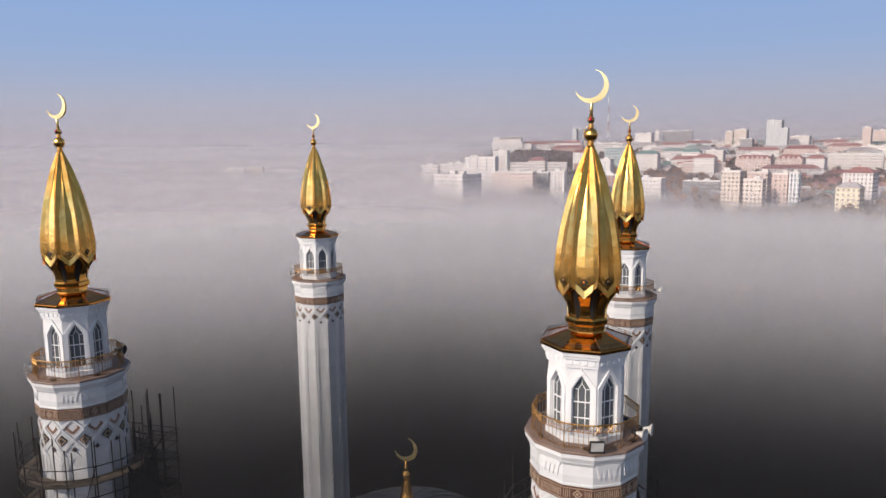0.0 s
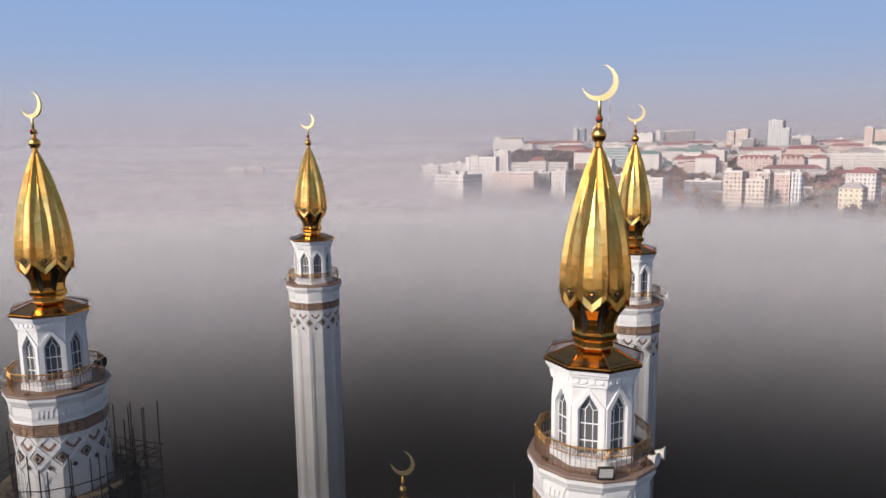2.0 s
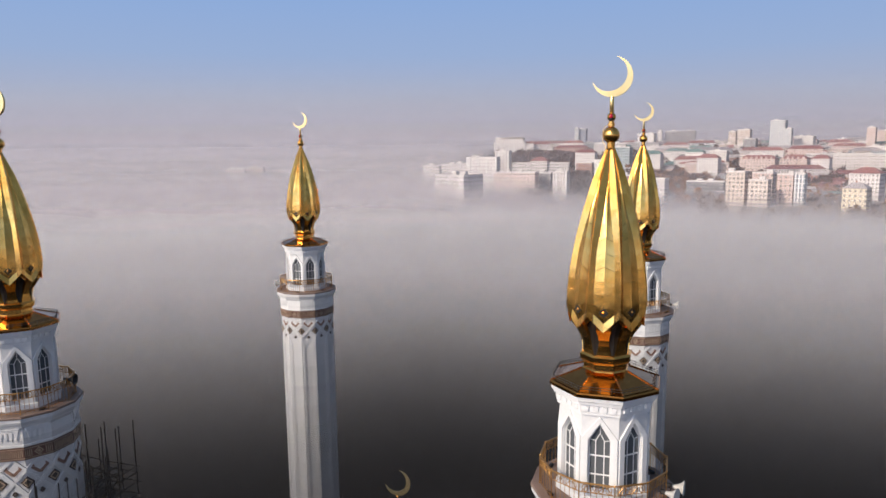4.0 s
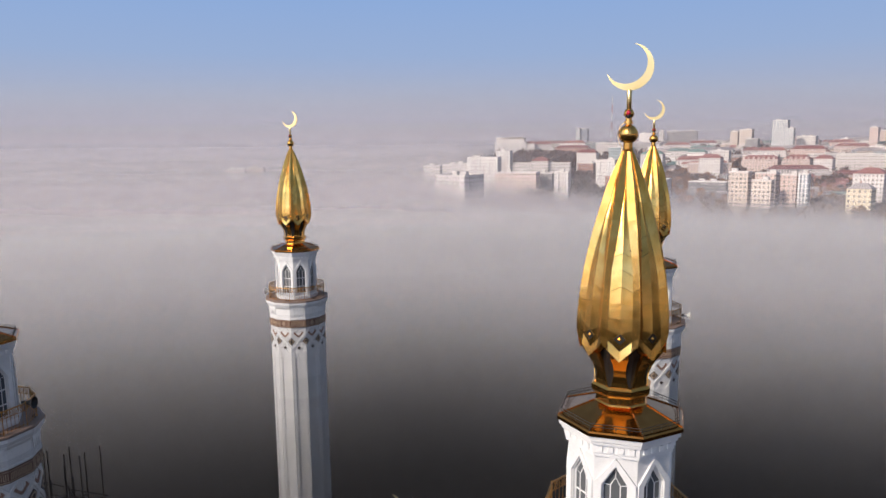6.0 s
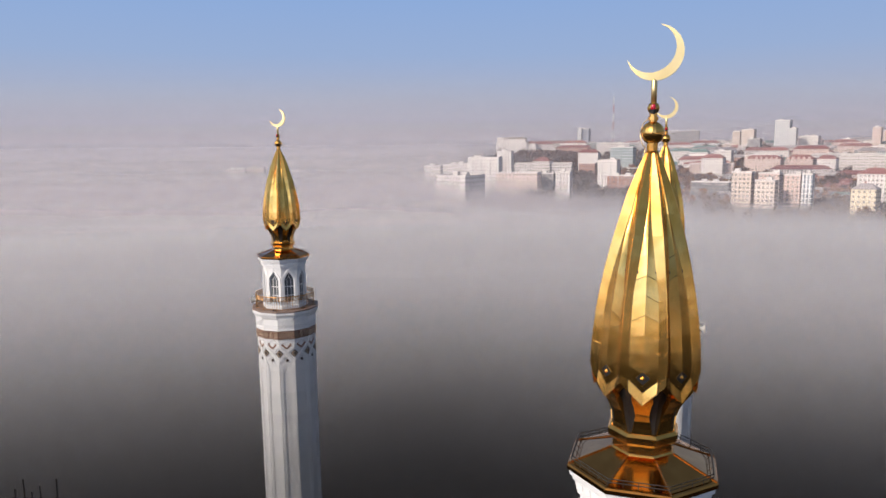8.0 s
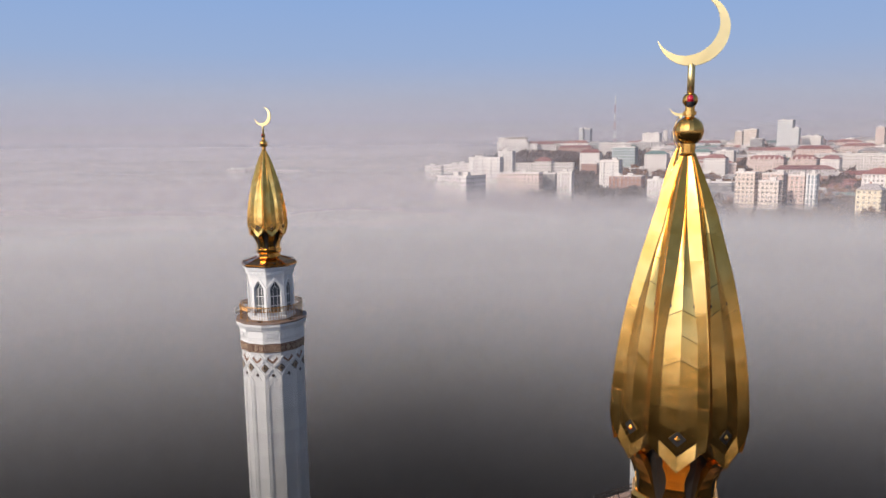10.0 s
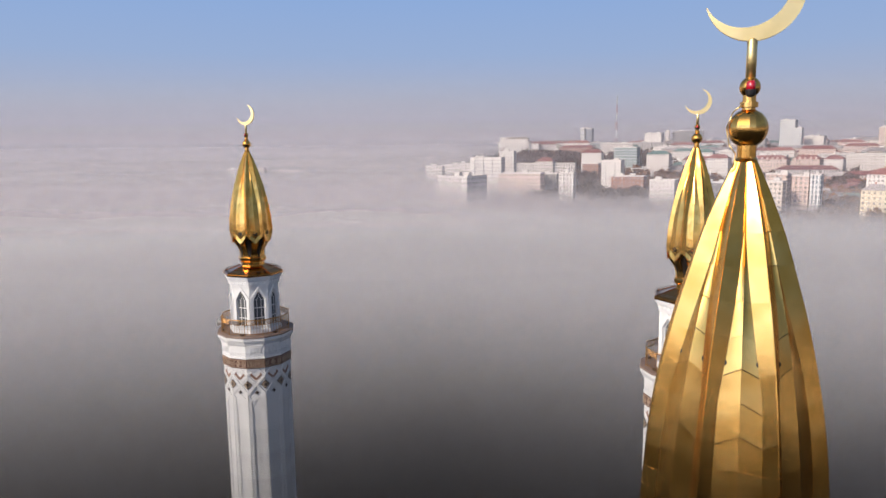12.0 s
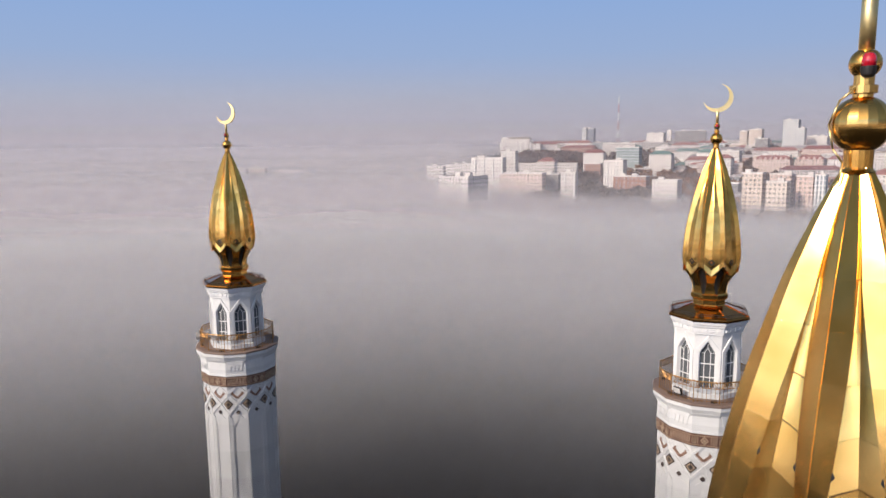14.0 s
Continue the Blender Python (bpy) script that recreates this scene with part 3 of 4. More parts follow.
    for k in (2, 4, 5, 7, 8, 10, 11):
        share(st, turn(k, 12, ap))
    # railing
    rr, rz = 2.68, 56.745
    ap = rr * A12
    hw = rr * W12 / 2
    bm = bmesh.new()
    lathe(bm, [(rr + 0.03, 57.95), (rr + 0.04, 57.97), (rr + 0.03, 58.0), (rr - 0.03, 58.0), (rr - 0.04, 57.97), (rr - 0.03, 57.95)], 12, close=False)
    rail = part("railing", bm, BRASS, mn, "brass balcony railing with scrolled panels")
    bm = bmesh.new()
    rod(bm, (-hw, 0, 0.1), (hw, 0, 0.1), 0.016, 5)
    low = part("cross_bar", bm, BRASS, rail)
    bm = bmesh.new()
    rod(bm, (0, 0, 0.0), (0, 0, 1.21), 0.013, 5)
    bal = part("baluster", bm, BRASS, rail)
    bm = bmesh.new()
    lathe(bm, [(0.045, 0), (0.045, 0.04), (0.025, 0.06), (0.025, 1.22), (0.045, 1.26), (0.0, 1.32)], 8, close=False)
    post = part("post", bm, BRASS, rail)
    bm = bmesh.new()          # scrolls between the two upper bars
    for i in range(9):
        a, b = [radians(40 * j) for j in (i, i + 1)]
        rod(bm, (0.16 + 0.11 * math.cos(a), 0, 0.17 * math.sin(a)), (0.16 + 0.11 * math.cos(b), 0, 0.17 * math.sin(b)), 0.015, 4)
        rod(bm, (0.46 + 0.11 * math.cos(a), 0, 0.17 * math.sin(a)), (0.46 + 0.11 * math.cos(b), 0, 0.17 * math.sin(b)), 0.015, 4)
    rod(bm, (0.02, 0, -0.17), (0.30, 0, 0.17), 0.014, 4)
    rod(bm, (0.32, 0, 0.17), (0.60, 0, -0.17), 0.014, 4)
    scr = part("scroll", bm, BRASS, rail)
    for k in range(12):
        for o, ms in ((low, [pose(0, 0, 0), pose(0, 0, 0.75)]), (scr, [pose(0, 0, 1.03), pose(0, 0, 1.03, 0, 0, 180)]), (post, [pose(-hw, 0.0, 0)]), (bal, [pose(-hw + 2 * hw * i / 6, 0, 0) for i in range(1, 6)])):
            for i, q in enumerate(ms):
                m = turn(k, 12, ap, rz) @ q
                if k == 0 and i == 0:
                    o.matrix_basis = m
                else:
                    share(o, m)
    # --- band ---
    bm = bmesh.new()
    lathe(bm, [(2.70, 54.12), (2.76, 54.14), (2.76, 54.87), (2.70, 54.89)], 12)
    band = part("band", bm, BROWN, mn, "brown ornament band with tan relief")
    ap = 2.76 * A12
    hw = 2.76 * W12 / 2
    bm = bmesh.new()
    for z in (54.23, 54.78):
        block(bm, pose(0, -0.008, z), 2 * hw, 0.02, 0.035)
    rim = part("band_rim", bm, TAN, band)
    bm = bmesh.new()
    xs = [-0.60 + 0.1 * i for i in range(13)]
    for i, x in enumerate(xs):
        block(bm, pose(x, -0.008, 54.505), 0.035, 0.022, 0.36)
    for x, z in ((-0.55, 54.35), (-0.35, 54.66), (-0.15, 54.35), (0.05, 54.66), (0.25, 54.51), (0.45, 54.35), (0.55, 54.66)):
        block(bm, pose(x, -0.008, z), 0.1, 0.018, 0.035)
    orn = tagged(part("band_ornament", bm, TAN, band, "tan fretwork relief"), kind="stuff")
    bm = bmesh.new()
    for a, b in ((0.24, 0.17),):
        o_, i_ = diamond_outline(a), diamond_outline(b)
        for k in range(4):
            prism(bm, [o_[k], o_[(k + 1) % 4], i_[(k + 1) % 4], i_[k]], -0.03, 0.01)
    prism(bm, diamond_outline(0.09), -0.025, 0.01)
    bd = part("band_diamond", bm, TAN, band, "framed tan diamond")
    bm = bmesh.new()
    for s in (-1, 1):
        for x in (0.36, 0.46, 0.56, 0.66):
            block(bm, pose(s * x, -0.008, 54.505), 0.035, 0.022, 0.36)
        block(bm, pose(s * 0.51, -0.008, 54.35), 0.1, 0.018, 0.035)
    be = tagged(part("band_ornament", bm, TAN, band, "tan fretwork relief"), kind="stuff")
    for k in range(12):
        m = turn(k, 12, ap)
        if k == 0:
            rim.matrix_basis = m
        else:
            share(rim, m)
        if k % 2:
            orn.matrix_basis = m if k == 1 else orn.matrix_basis
            if k > 1:
                share(orn, m)
        else:
            dm = turn(k, 12, ap, 54.505)
            if k == 0:
                be.matrix_basis, bd.matrix_basis = m, dm
            else:
                share(be, m), share(bd, dm)
    # --- shaft and frieze ---
    bm = bmesh.new()
    lathe(bm, [(2.62, 0), (2.62, 54.1), (2.68, 54.12), (2.68, 54.19)], 12)
    shaft = part("shaft", bm, WHITE, mn, "white twelve-sided fluted shaft")
    ap = 2.62 * A12
    hw = 2.62 * W12 / 2

    def strip(bm, a, b, wd, d0, d1):
        a, b = Vector((a[0], 0, a[1])), Vector((b[0], 0, b[1]))
        n = Vector((-(b - a).z, 0, (b - a).x)).normalized() * wd / 2
        prism(bm, [((p).x, (p).z) for p in (a - n, b - n, b + n, a + n)], d0, d1)

    bm = bmesh.new()
    for s in (-1, 1):
        strip(bm, (0, 52.78), (s * hw, 53.52), 0.17, -0.075, 0.01)
        strip(bm, (0, 52.78), (s * hw, 52.02), 0.17, -0.072, 0.01)
        strip(bm, (0, 54.16), (s * hw, 53.52), 0.15, -0.069, 0.01)
        prism(bm, [(s * hw, 53.9), (s * 0.2, 54.1), (s * hw, 54.1)], -0.05, 0.01)
    lat = part("lattice", bm, WHITE_TRIM, shaft, "raised white diagonal bands")
    bm = bmesh.new()
    for s in (-1, 1):
        strip(bm, (0, 53.22), (s * 0.42, 53.62), 0.16, -0.04, 0.01)
        strip(bm, (s * 0.28, 53.7), (s * 0.55, 53.7), 0.12, -0.036, 0.01)
    chev = part("chevron_inlay", bm, TERRA, shaft, "terracotta chevron inlay")
    bm = bmesh.new()
    prism(bm, diamond_outline(0.17), -0.04, 0.01)
    sdm = part("diamond_inlay", bm, DARK_INLAY, shaft, "small dark diamond inlay")
    halves = []
    for s in (-1, 1):
        bm = bmesh.new()
        prism(bm, [(s * hw, 52.4), (s * hw, 53.14), (s * (hw - 0.36), 52.77)], -0.05, 0.01)
        h1 = part("diamond_half", bm, DARK_INLAY, shaft, "dark half diamond meeting its twin on the corner")
        bm = bmesh.new()
        prism(bm, [(s * hw, 52.51), (s * hw, 52.60), (s * (hw - 0.17), 52.77), (s * hw, 52.94), (s * hw, 53.03), (s * (hw - 0.255), 52.77)], -0.07, 0.01)
        h2 = part("diamond_line", bm, TAN, shaft)
        halves += [h1, h2]
    bm = bmesh.new()          # half pilasters either side of a face, with a pointed head to the panel between
    for s in (-1, 1):
        prism(bm, [(s * hw, 1.0), (s * hw, 52.02), (s * 0.42, 51.62), (s * 0.42, 1.0)], -0.07, 0.01)
        prism(bm, [(s * 0.42, 50.9), (s * 0.42, 51.62), (0, 52.0 - 0.02 + 0.08), (0, 51.55)], -0.045, 0.01)
        prism(bm, [(s * 0.34, 1.0), (s * 0.42, 1.0), (s * 0.42, 50.9), (s * 0.34, 51.0)], -0.035, 0.01)
    pil = part("pilaster", bm, WHITE, shaft)
    for o in (lat, chev, sdm, pil, *halves):
        q = pose(0, -0.04, 52.14) if o is sdm else pose(0, 0, 0)
        o.matrix_basis = turn(0, 12, ap) @ q
        for k in range(1, 12):
            share(o, turn(k, 12, ap) @ q)
    return mn


def stand(xy):
    return pose(xy[0], xy[1], 0, 0, 0, TURN_MOSQUE)


minaret = build_minaret()
minaret.matrix_basis = stand(SPOTS["right_front"])
tagged(minaret, "tall white minaret with gold petalled crown and crescent", "minaret", "minarets of the mosque")
for key in ("right_back", "left_back", "left_front"):
    copy_thing(minaret, stand(SPOTS[key]))


# ---- the town on the hill ----
def facade(name, c1, c2, bay=2.6, storey=2.9, wide=0.46, tall=0.5, island=0.3, glass=((0.15, 0.145, 0.15), (0.42, 0.39, 0.38))):
    """A rendered or panelled wall with rows of windows: the map's u runs along the wall and v down from the eaves, in metres."""
    m = noisy(name, c1, c2, 0.05, 0.8, bump=0.05, island=island)
    nt = m.node_tree
    b = nt.nodes["Principled BSDF"]
    wall = b.inputs["Base Color"].links[0].from_socket
    sep = nt.nodes.new("ShaderNodeSeparateXYZ")
    nt.links.new(nt.nodes.new("ShaderNodeTexCoord").outputs["UV"], sep.inputs[0])
    u, v = math_node(nt, "DIVIDE", sep.outputs[0], bay), math_node(nt, "DIVIDE", sep.outputs[1], storey)
    inside = [math_node(nt, "LESS_THAN", math_node(nt, "ABSOLUTE", math_node(nt, "SUBTRACT", math_node(nt, "FRACT", q), 0.5)), w / 2) for q, w in ((u, wide), (v, tall))]
    below = math_node(nt, "GREATER_THAN", sep.outputs[1], 0.3)
    mask = math_node(nt, "MULTIPLY", math_node(nt, "MULTIPLY", *inside), below)
    cell = nt.nodes.new("ShaderNodeCombineXYZ")
    nt.links.new(math_node(nt, "FLOOR", u), cell.inputs[0]), nt.links.new(math_node(nt, "FLOOR", v), cell.inputs[1])
    nt.links.new(nt.nodes.new("ShaderNodeObjectInfo").outputs["Random"], cell.inputs[2])
    wn_ = nt.nodes.new("ShaderNodeTexWhiteNoise")
    nt.links.new(cell.outputs[0], wn_.inputs["Vector"])
    mix = nt.nodes.new("ShaderNodeMix")
    mix.data_type = "RGBA"
    nt.links.new(mask, mix.inputs[0]), nt.links.new(wall, mix.inputs[6])
    nt.links.new(ramp(nt, wn_.outputs[0], [(0.0, glass[0]), (1.0, glass[1])]), mix.inputs[7])
    nt.links.new(mix.outputs[2], b.inputs["Base Color"])
    return m


PALE = facade("pale_render", (0.60, 0.54, 0.52), (0.76, 0.71, 0.69))
BEIGE = facade("beige_panel", (0.58, 0.48, 0.42), (0.72, 0.62, 0.55), 2.7, 2.9, 0.55, 0.5)
PINK = facade("pink_brick", (0.54, 0.40, 0.36), (0.70, 0.57, 0.53), 3.0, 3.0, 0.45, 0.5)
BRICK = facade("red_brick", (0.30, 0.15, 0.12), (0.42, 0.24, 0.20), 3.4, 3.2, 0.45, 0.5)
YELLOW = facade("cream_render", (0.58, 0.49, 0.37), (0.70, 0.61, 0.48), 3.0, 3.1, 0.4, 0.45)
DGREY = facade("grey_cladding", (0.16, 0.16, 0.18), (0.26, 0.25, 0.27), 2.6, 3.1, 0.7, 0.45)
GLASSB = facade("blue_glass_wall", (0.10, 0.16, 0.27), (0.16, 0.24, 0.38), 1.8, 3.3, 0.82, 0.7)
GLASSG = facade("green_grey_glass_wall", (0.42, 0.45, 0.46), (0.55, 0.58, 0.59), 2.4, 3.3, 0.8, 0.72, glass=((0.14, 0.18, 0.20), (0.26, 0.31, 0.33)))
FIN = facade("white_fin_panel", (0.66, 0.64, 0.64), (0.78, 0.76, 0.75), 2.2, 3.2, 0.55, 0.8, glass=((0.12, 0.14, 0.17), (0.30, 0.33, 0.36)))
PLAIN_WALL = noisy("plain_render", (0.60, 0.55, 0.53), (0.76, 0.71, 0.69), 0.05, 0.8, bump=0.05, island=0.25)
FIN_WALL = noisy("white_concrete", (0.64, 0.61, 0.60), (0.78, 0.75, 0.74), 0.05, 0.7, bump=0.03)
RED_ROOF = noisy("red_roof_sheet", (0.21, 0.085, 0.085), (0.32, 0.15, 0.14), 0.08, 0.6, bump=0.05, island=0.5)
GREEN_ROOF = noisy("green_roof_sheet", (0.10, 0.16, 0.155), (0.17, 0.25, 0.235), 0.08, 0.5, bump=0.05, island=0.4)
GREY_ROOF = noisy("grey_roof_sheet", (0.26, 0.23, 0.24), (0.42, 0.38, 0.38), 0.08, 0.5, bump=0.05, island=0.5)
FLAT_ROOF = noisy("bitumen_roof", (0.10, 0.095, 0.095), (0.30, 0.27, 0.26), 0.06, 0.9, bump=0.1, island=0.5)
WINDOW = noisy("far_window_glass", (0.22, 0.21, 0.21), (0.42, 0.39, 0.38), 0.2, 0.25, bump=0.0, island=0.6)

LOOKS = {"office": ("office_tower", "tall office tower over the town", "office tower"), "long": ("long_building", "long pale building with rows of windows on the slope", "building"), "river": ("low_house", "low pale building in the haze over the river", "building"), "row": ("town_house", "low town building among autumn trees", "building"),
         "apartment": ("apartment_block", "tall apartment block rising out of the mist", "apartment block"), "school": ("school_building", "long pale public building with rows of windows", "public building"),
         "school_c": ("gabled_hall", "pale gabled hall in the middle of a long building", "hall"), "hall": ("glass_hall", "glazed hall with a pale grid of bars", "hall"),
         "low": ("low_building", "low pale building half lost in mist", "building"), "mansard": ("mansard_block", "pink apartment house with a red mansard roof", "apartment house"),
         "house": ("gabled_house", "gabled house above the mist", "house")}

def window_mesh(w, h):
    bm = bmesh.new()
    block(bm, Matrix.Identity(4), w, 0.12, h)
    me = bpy.data.meshes.new("window")
    bm.to_mesh(me)
    bm.free()
    me.materials.append(WINDOW)
    return me


WIN, WIN_TALL = window_mesh(1.0, 1.3), window_mesh(1.1, 2.0)
town_rng = random.Random(12)


def wall_box(wf, dp, h, z0=0.0, px=0.0, py=0.0):
    """The walls of a house, mapped in metres along each wall and down from the eaves."""
    bm = bmesh.new()
    uv = bm.loops.layers.uv.new("UVMap")
    block(bm, pose(px, py + dp / 2, z0 + h / 2), wf, dp, h)
    bm.normal_update()
    for f in bm.faces:
        along = 0 if abs(f.normal.y) > 0.5 else 1
        for lp in f.loops:
            c = lp.vert.co
            lp[uv].uv = (c[along] - (px if along == 0 else py) + 40.0, z0 + h - c.z) if abs(f.normal.z) < 0.5 else (0.0, 0.0)
    return bm


def building(x, y, top, w, wall_mat, roof, kind, windows=True, skew=None, depth=None):
    """One house of the town: w is its breadth as it faces the mosque, top the height of its eaves above the sea of mist."""
    name, label, cat = LOOKS[kind]
    az = math.degrees(math.atan2(x, y))
    if skew is None:
        skew = 16.0 if w < 40 else 6.0
    windows = windows and math.hypot(x, y) < 700 and wall_mat in (PALE, BEIGE)
    dp = depth or min(14.0, 0.62 * w) if kind != "row" else min(12.0, 0.5 * w)
    wf = (w - dp * math.sin(radians(skew))) / math.cos(radians(skew))
    base = ground_height(x, y) - 1.0
    h = top - base
    root = new(name)
    root.matrix_basis = pose(x, y, base, 0, 0, -az - skew)
    part("wall", wall_box(wf, dp, h), PLAIN_WALL if windows else wall_mat, root)
    bm = bmesh.new()
    if roof == "flat":
        for sx, sy, px, py in ((wf + 0.3, 0.35, 0, 0), (wf + 0.3, 0.35, 0, dp), (0.35, dp - 0.36, -wf / 2, dp / 2), (0.35, dp - 0.36, wf / 2, dp / 2)):
            block(bm, pose(px, py, h + 0.3), sx, sy, 0.9)
        part("parapet", bm, PLAIN_WALL, root)
        bm = bmesh.new()
        block(bm, pose(0, dp / 2, h + 0.06), wf - 0.4, dp - 0.4, 0.1)
        part("roof", bm, FLAT_ROOF, root)
        for i in range(1 + int(wf > 22)):
            bm = bmesh.new()
            px = town_rng.uniform(-0.3, 0.3) * wf
            block(bm, pose(px, dp / 2, h + 1.3), min(4.5, wf * 0.3), 3.0, 2.4)
            block(bm, pose(px, dp / 2, h + 2.6), min(4.8, wf * 0.32), 3.3, 0.2)
            part("roof_hut", bm, PLAIN_WALL, root)
    else:
        rh = min(4.0, dp * 0.36)
        ins = dp * 0.4
        e = [bm.verts.new(p) for p in ((-wf / 2 - 0.4, -0.5, h), (wf / 2 + 0.4, -0.5, h), (wf / 2 + 0.4, dp + 0.5, h), (-wf / 2 - 0.4, dp + 0.5, h))]
        r = [bm.verts.new(p) for p in ((-wf / 2 + ins, dp / 2, h + rh), (wf / 2 - ins, dp / 2, h + rh))]
        for q in ((e[0], e[1], r[1], r[0]), (e[1], e[2], r[1]), (e[2], e[3], r[0], r[1]), (e[3], e[0], r[0]), (e[3], e[2], e[1], e[0])):
            bm.faces.new(q)
        part("roof", bm, {"greengable": GREEN_ROOF, "greygable": GREY_ROOF}.get(roof, RED_ROOF), root)
        if kind == "mansard":
            for i in range(int(wf / 5)):
                bm = bmesh.new()
                px = -wf / 2 + 2.5 + 5 * i
                prism(bm, [(px - 1, h), (px + 1, h), (px + 1, h + 1.4), (px, h + 2.3), (px - 1, h + 1.4)], -0.4, 2.5)
                part("dormer", bm, wall_mat, root)
        for i in range(2 if windows else 1):
            bm = bmesh.new()
            block(bm, pose(town_rng.uniform(-0.25, 0.25) * wf, dp * 0.62, h + rh), 0.9, 0.9, 2.2)
            part("chimney", bm, BRICK, root)
    if windows:
        me = WIN_TALL if kind in ("office", "hall") else WIN
        step = 2.6
        floors = min(int((top - max(base + 2, 22)) / 3.1), 9)
        nb = max(1, int((wf - 1.2) / step))
        for f in range(floors):
            z = h - 1.9 - 3.1 * f
            for i in range(nb):
                o = new("window", me)
                o.parent = root
                o.matrix_basis = pose((i - (nb - 1) / 2) * (wf - 1.0) / nb, -0.02, z)
            ns = max(1, int(dp / 4.5))
            if skew > 10:
                for i in range(ns):
                    o = new("window", me)
                    o.parent = root
                    o.matrix_basis = pose(wf / 2 + 0.02, (i + 0.5) * dp / ns, z, 0, 0, 90)
        if wall_mat is FIN or (kind == "office" and wall_mat is PALE):
            for i in range(nb + 1):
                bm = bmesh.new()
                block(bm, pose((i - nb / 2) * (wf - 1.0) / nb, -0.3, h - 15), 0.7, 0.6, 31)
                part("fin", bm, FIN_WALL, root)
        elif kind == "apartment":
            for i in range(0, nb, 3):
                bm = bmesh.new()
                block(bm, pose((i + 0.5 - (nb - 1) / 2) * (wf - 1.0) / nb, -0.35, h - 16), 1.5, 0.7, 30)
                part("loggia", bm, FIN_WALL, root)
    return tagged(root, label, cat, "buildings of the town")


def concert_hall(x, y, top):
    """The stepped hall on the hilltop: a low long front, a tall upper hall under a sloping dark roof and a stair block at one end."""
    root = new("concert_hall")
    base = ground_height(x, y) - 1.0
    root.matrix_basis = pose(x, y, base, 0, 0, -math.degrees(math.atan2(x, y)) - 8)
    h = top - base
    part("front_block", wall_box(52, 22, h - 9.5), PALE, root)
    part("upper_hall", wall_box(40, 20, h - 4.0, 0, 2, 4), PLAIN_WALL, root)
    part("stair_block", wall_box(10, 14, h - 1.0, 0, -19, 3), PLAIN_WALL, root)
    part("side_wing", wall_box(16, 16, h - 11.5, 0, 32, 2), PALE, root)
    bm = bmesh.new()
    prism(bm, [(-14, h - 4.0), (23, h - 4.0), (23, h - 2.6), (18, h - 0.4), (-13, h - 0.9)], 3.2, 25)
    part("roof", bm, FLAT_ROOF, root, "dark sloping roof slab")
    for k in range(13):
        bm = bmesh.new()
        block(bm, pose(-24 + 4 * k, -0.5, (h - 9.5) / 2), 0.9, 0.9, h - 9.5)
        part("column", bm, FIN_WALL, root)
    return tagged(root, "pale stepped concert hall with a dark roof on the hilltop", "hall", "buildings of the town")


concert_hall(113, 1170, 83.5)
building(256, 1301, 97.2, 24.3, GLASSB, "flat", "office")
building(249, 1299, 98.0, 9.0, FIN, "flat", "office")
building(203, 1188, 72.2, 73.5, PALE, "redgable", "row")
building(37, 644, 59.1, 31.2, PALE, "flat", "apartment")
building(59, 683, 64.2, 16.1, PALE, "flat", "apartment")
building(6, 500, 49.7, 34.5, PALE, "flat", "apartment", False, 40.0, 22.0)
building(104, 738, 51.1, 60.3, PALE, "flat", "school")
building(102, 737, 53.5, 21.3, PALE, "redgable", "school_c")
building(62, 597, 47.3, 38.4, PINK, "flat", "apartment")
building(99, 587, 48.0, 13.8, PALE, "flat", "apartment")
building(89, 609, 45.9, 14.1, DGREY, "flat", "apartment")
building(160, 789, 49.2, 19.9, BRICK, "flat", "row")
building(177, 867, 60.0, 26.7, PALE, "redgable", "row")
building(152, 658, 55.4, 20.5, PALE, "flat", "apartment")
building(156, 616, 42.9, 30.0, BRICK, "flat", "row")
building(218, 868, 65.9, 30.7, GLASSG, "flat", "hall")
building(241, 1007, 70.3, 45.2, PALE, "flat", "row")
building(341, 1177, 86.0, 30.4, PALE, "flat", "office")
building(392, 1266, 91.6, 8.5, PALE, "flat", "office")
building(428, 1264, 90.9, 52.7, DGREY, "flat", "office")
building(237, 801, 58.4, 26.9, PALE, "greengable", "row")
building(170, 565, 42.0, 22.1, PALE, "flat", "low")
building(303, 990, 65.1, 34.1, PALE, "flat", "row")
building(470, 1141, 87.1, 13.0, BEIGE, "flat", "apartment")
building(484, 1130, 89.8, 21.3, BEIGE, "flat", "apartment")
building(504, 1060, 101.6, 24.0, FIN, "flat", "office")
building(514, 1050, 89.5, 13.9, FIN, "flat", "office")
building(470, 1076, 75.4, 20.5, DGREY, "flat", "office")
building(559, 1089, 78.2, 30.6, PALE, "flat", "office")
building(447, 865, 61.7, 40.0, PINK, "redgable", "row")
building(407, 896, 60.0, 52.2, PALE, "redgable", "row")
building(337, 752, 52.9, 39.1, PINK, "redgable", "mansard")
building(364, 728, 53.2, 29.0, PINK, "redgable", "mansard")
building(376, 699, 53.7, 19.1, PALE, "redgable", "row")
building(206, 493, 50.2, 14.9, BEIGE, "flat", "apartment", False)
building(214, 475, 45.2, 14.4, BEIGE, "flat", "apartment", False)
building(230, 504, 48.7, 16.2, PINK, "flat", "apartment", False)
building(237, 485, 48.3, 12.1, PINK, "flat", "apartment", False)
building(244, 479, 49.2, 7.7, FIN, "flat", "apartment", False)
building(257, 437, 41.7, 15.9, YELLOW, "greygable", "house", False)
building(295, 491, 48.5, 22.3, PALE, "redgable", "house", False)
building(435, 731, 56.1, 51.7, PALE, "flat", "school")
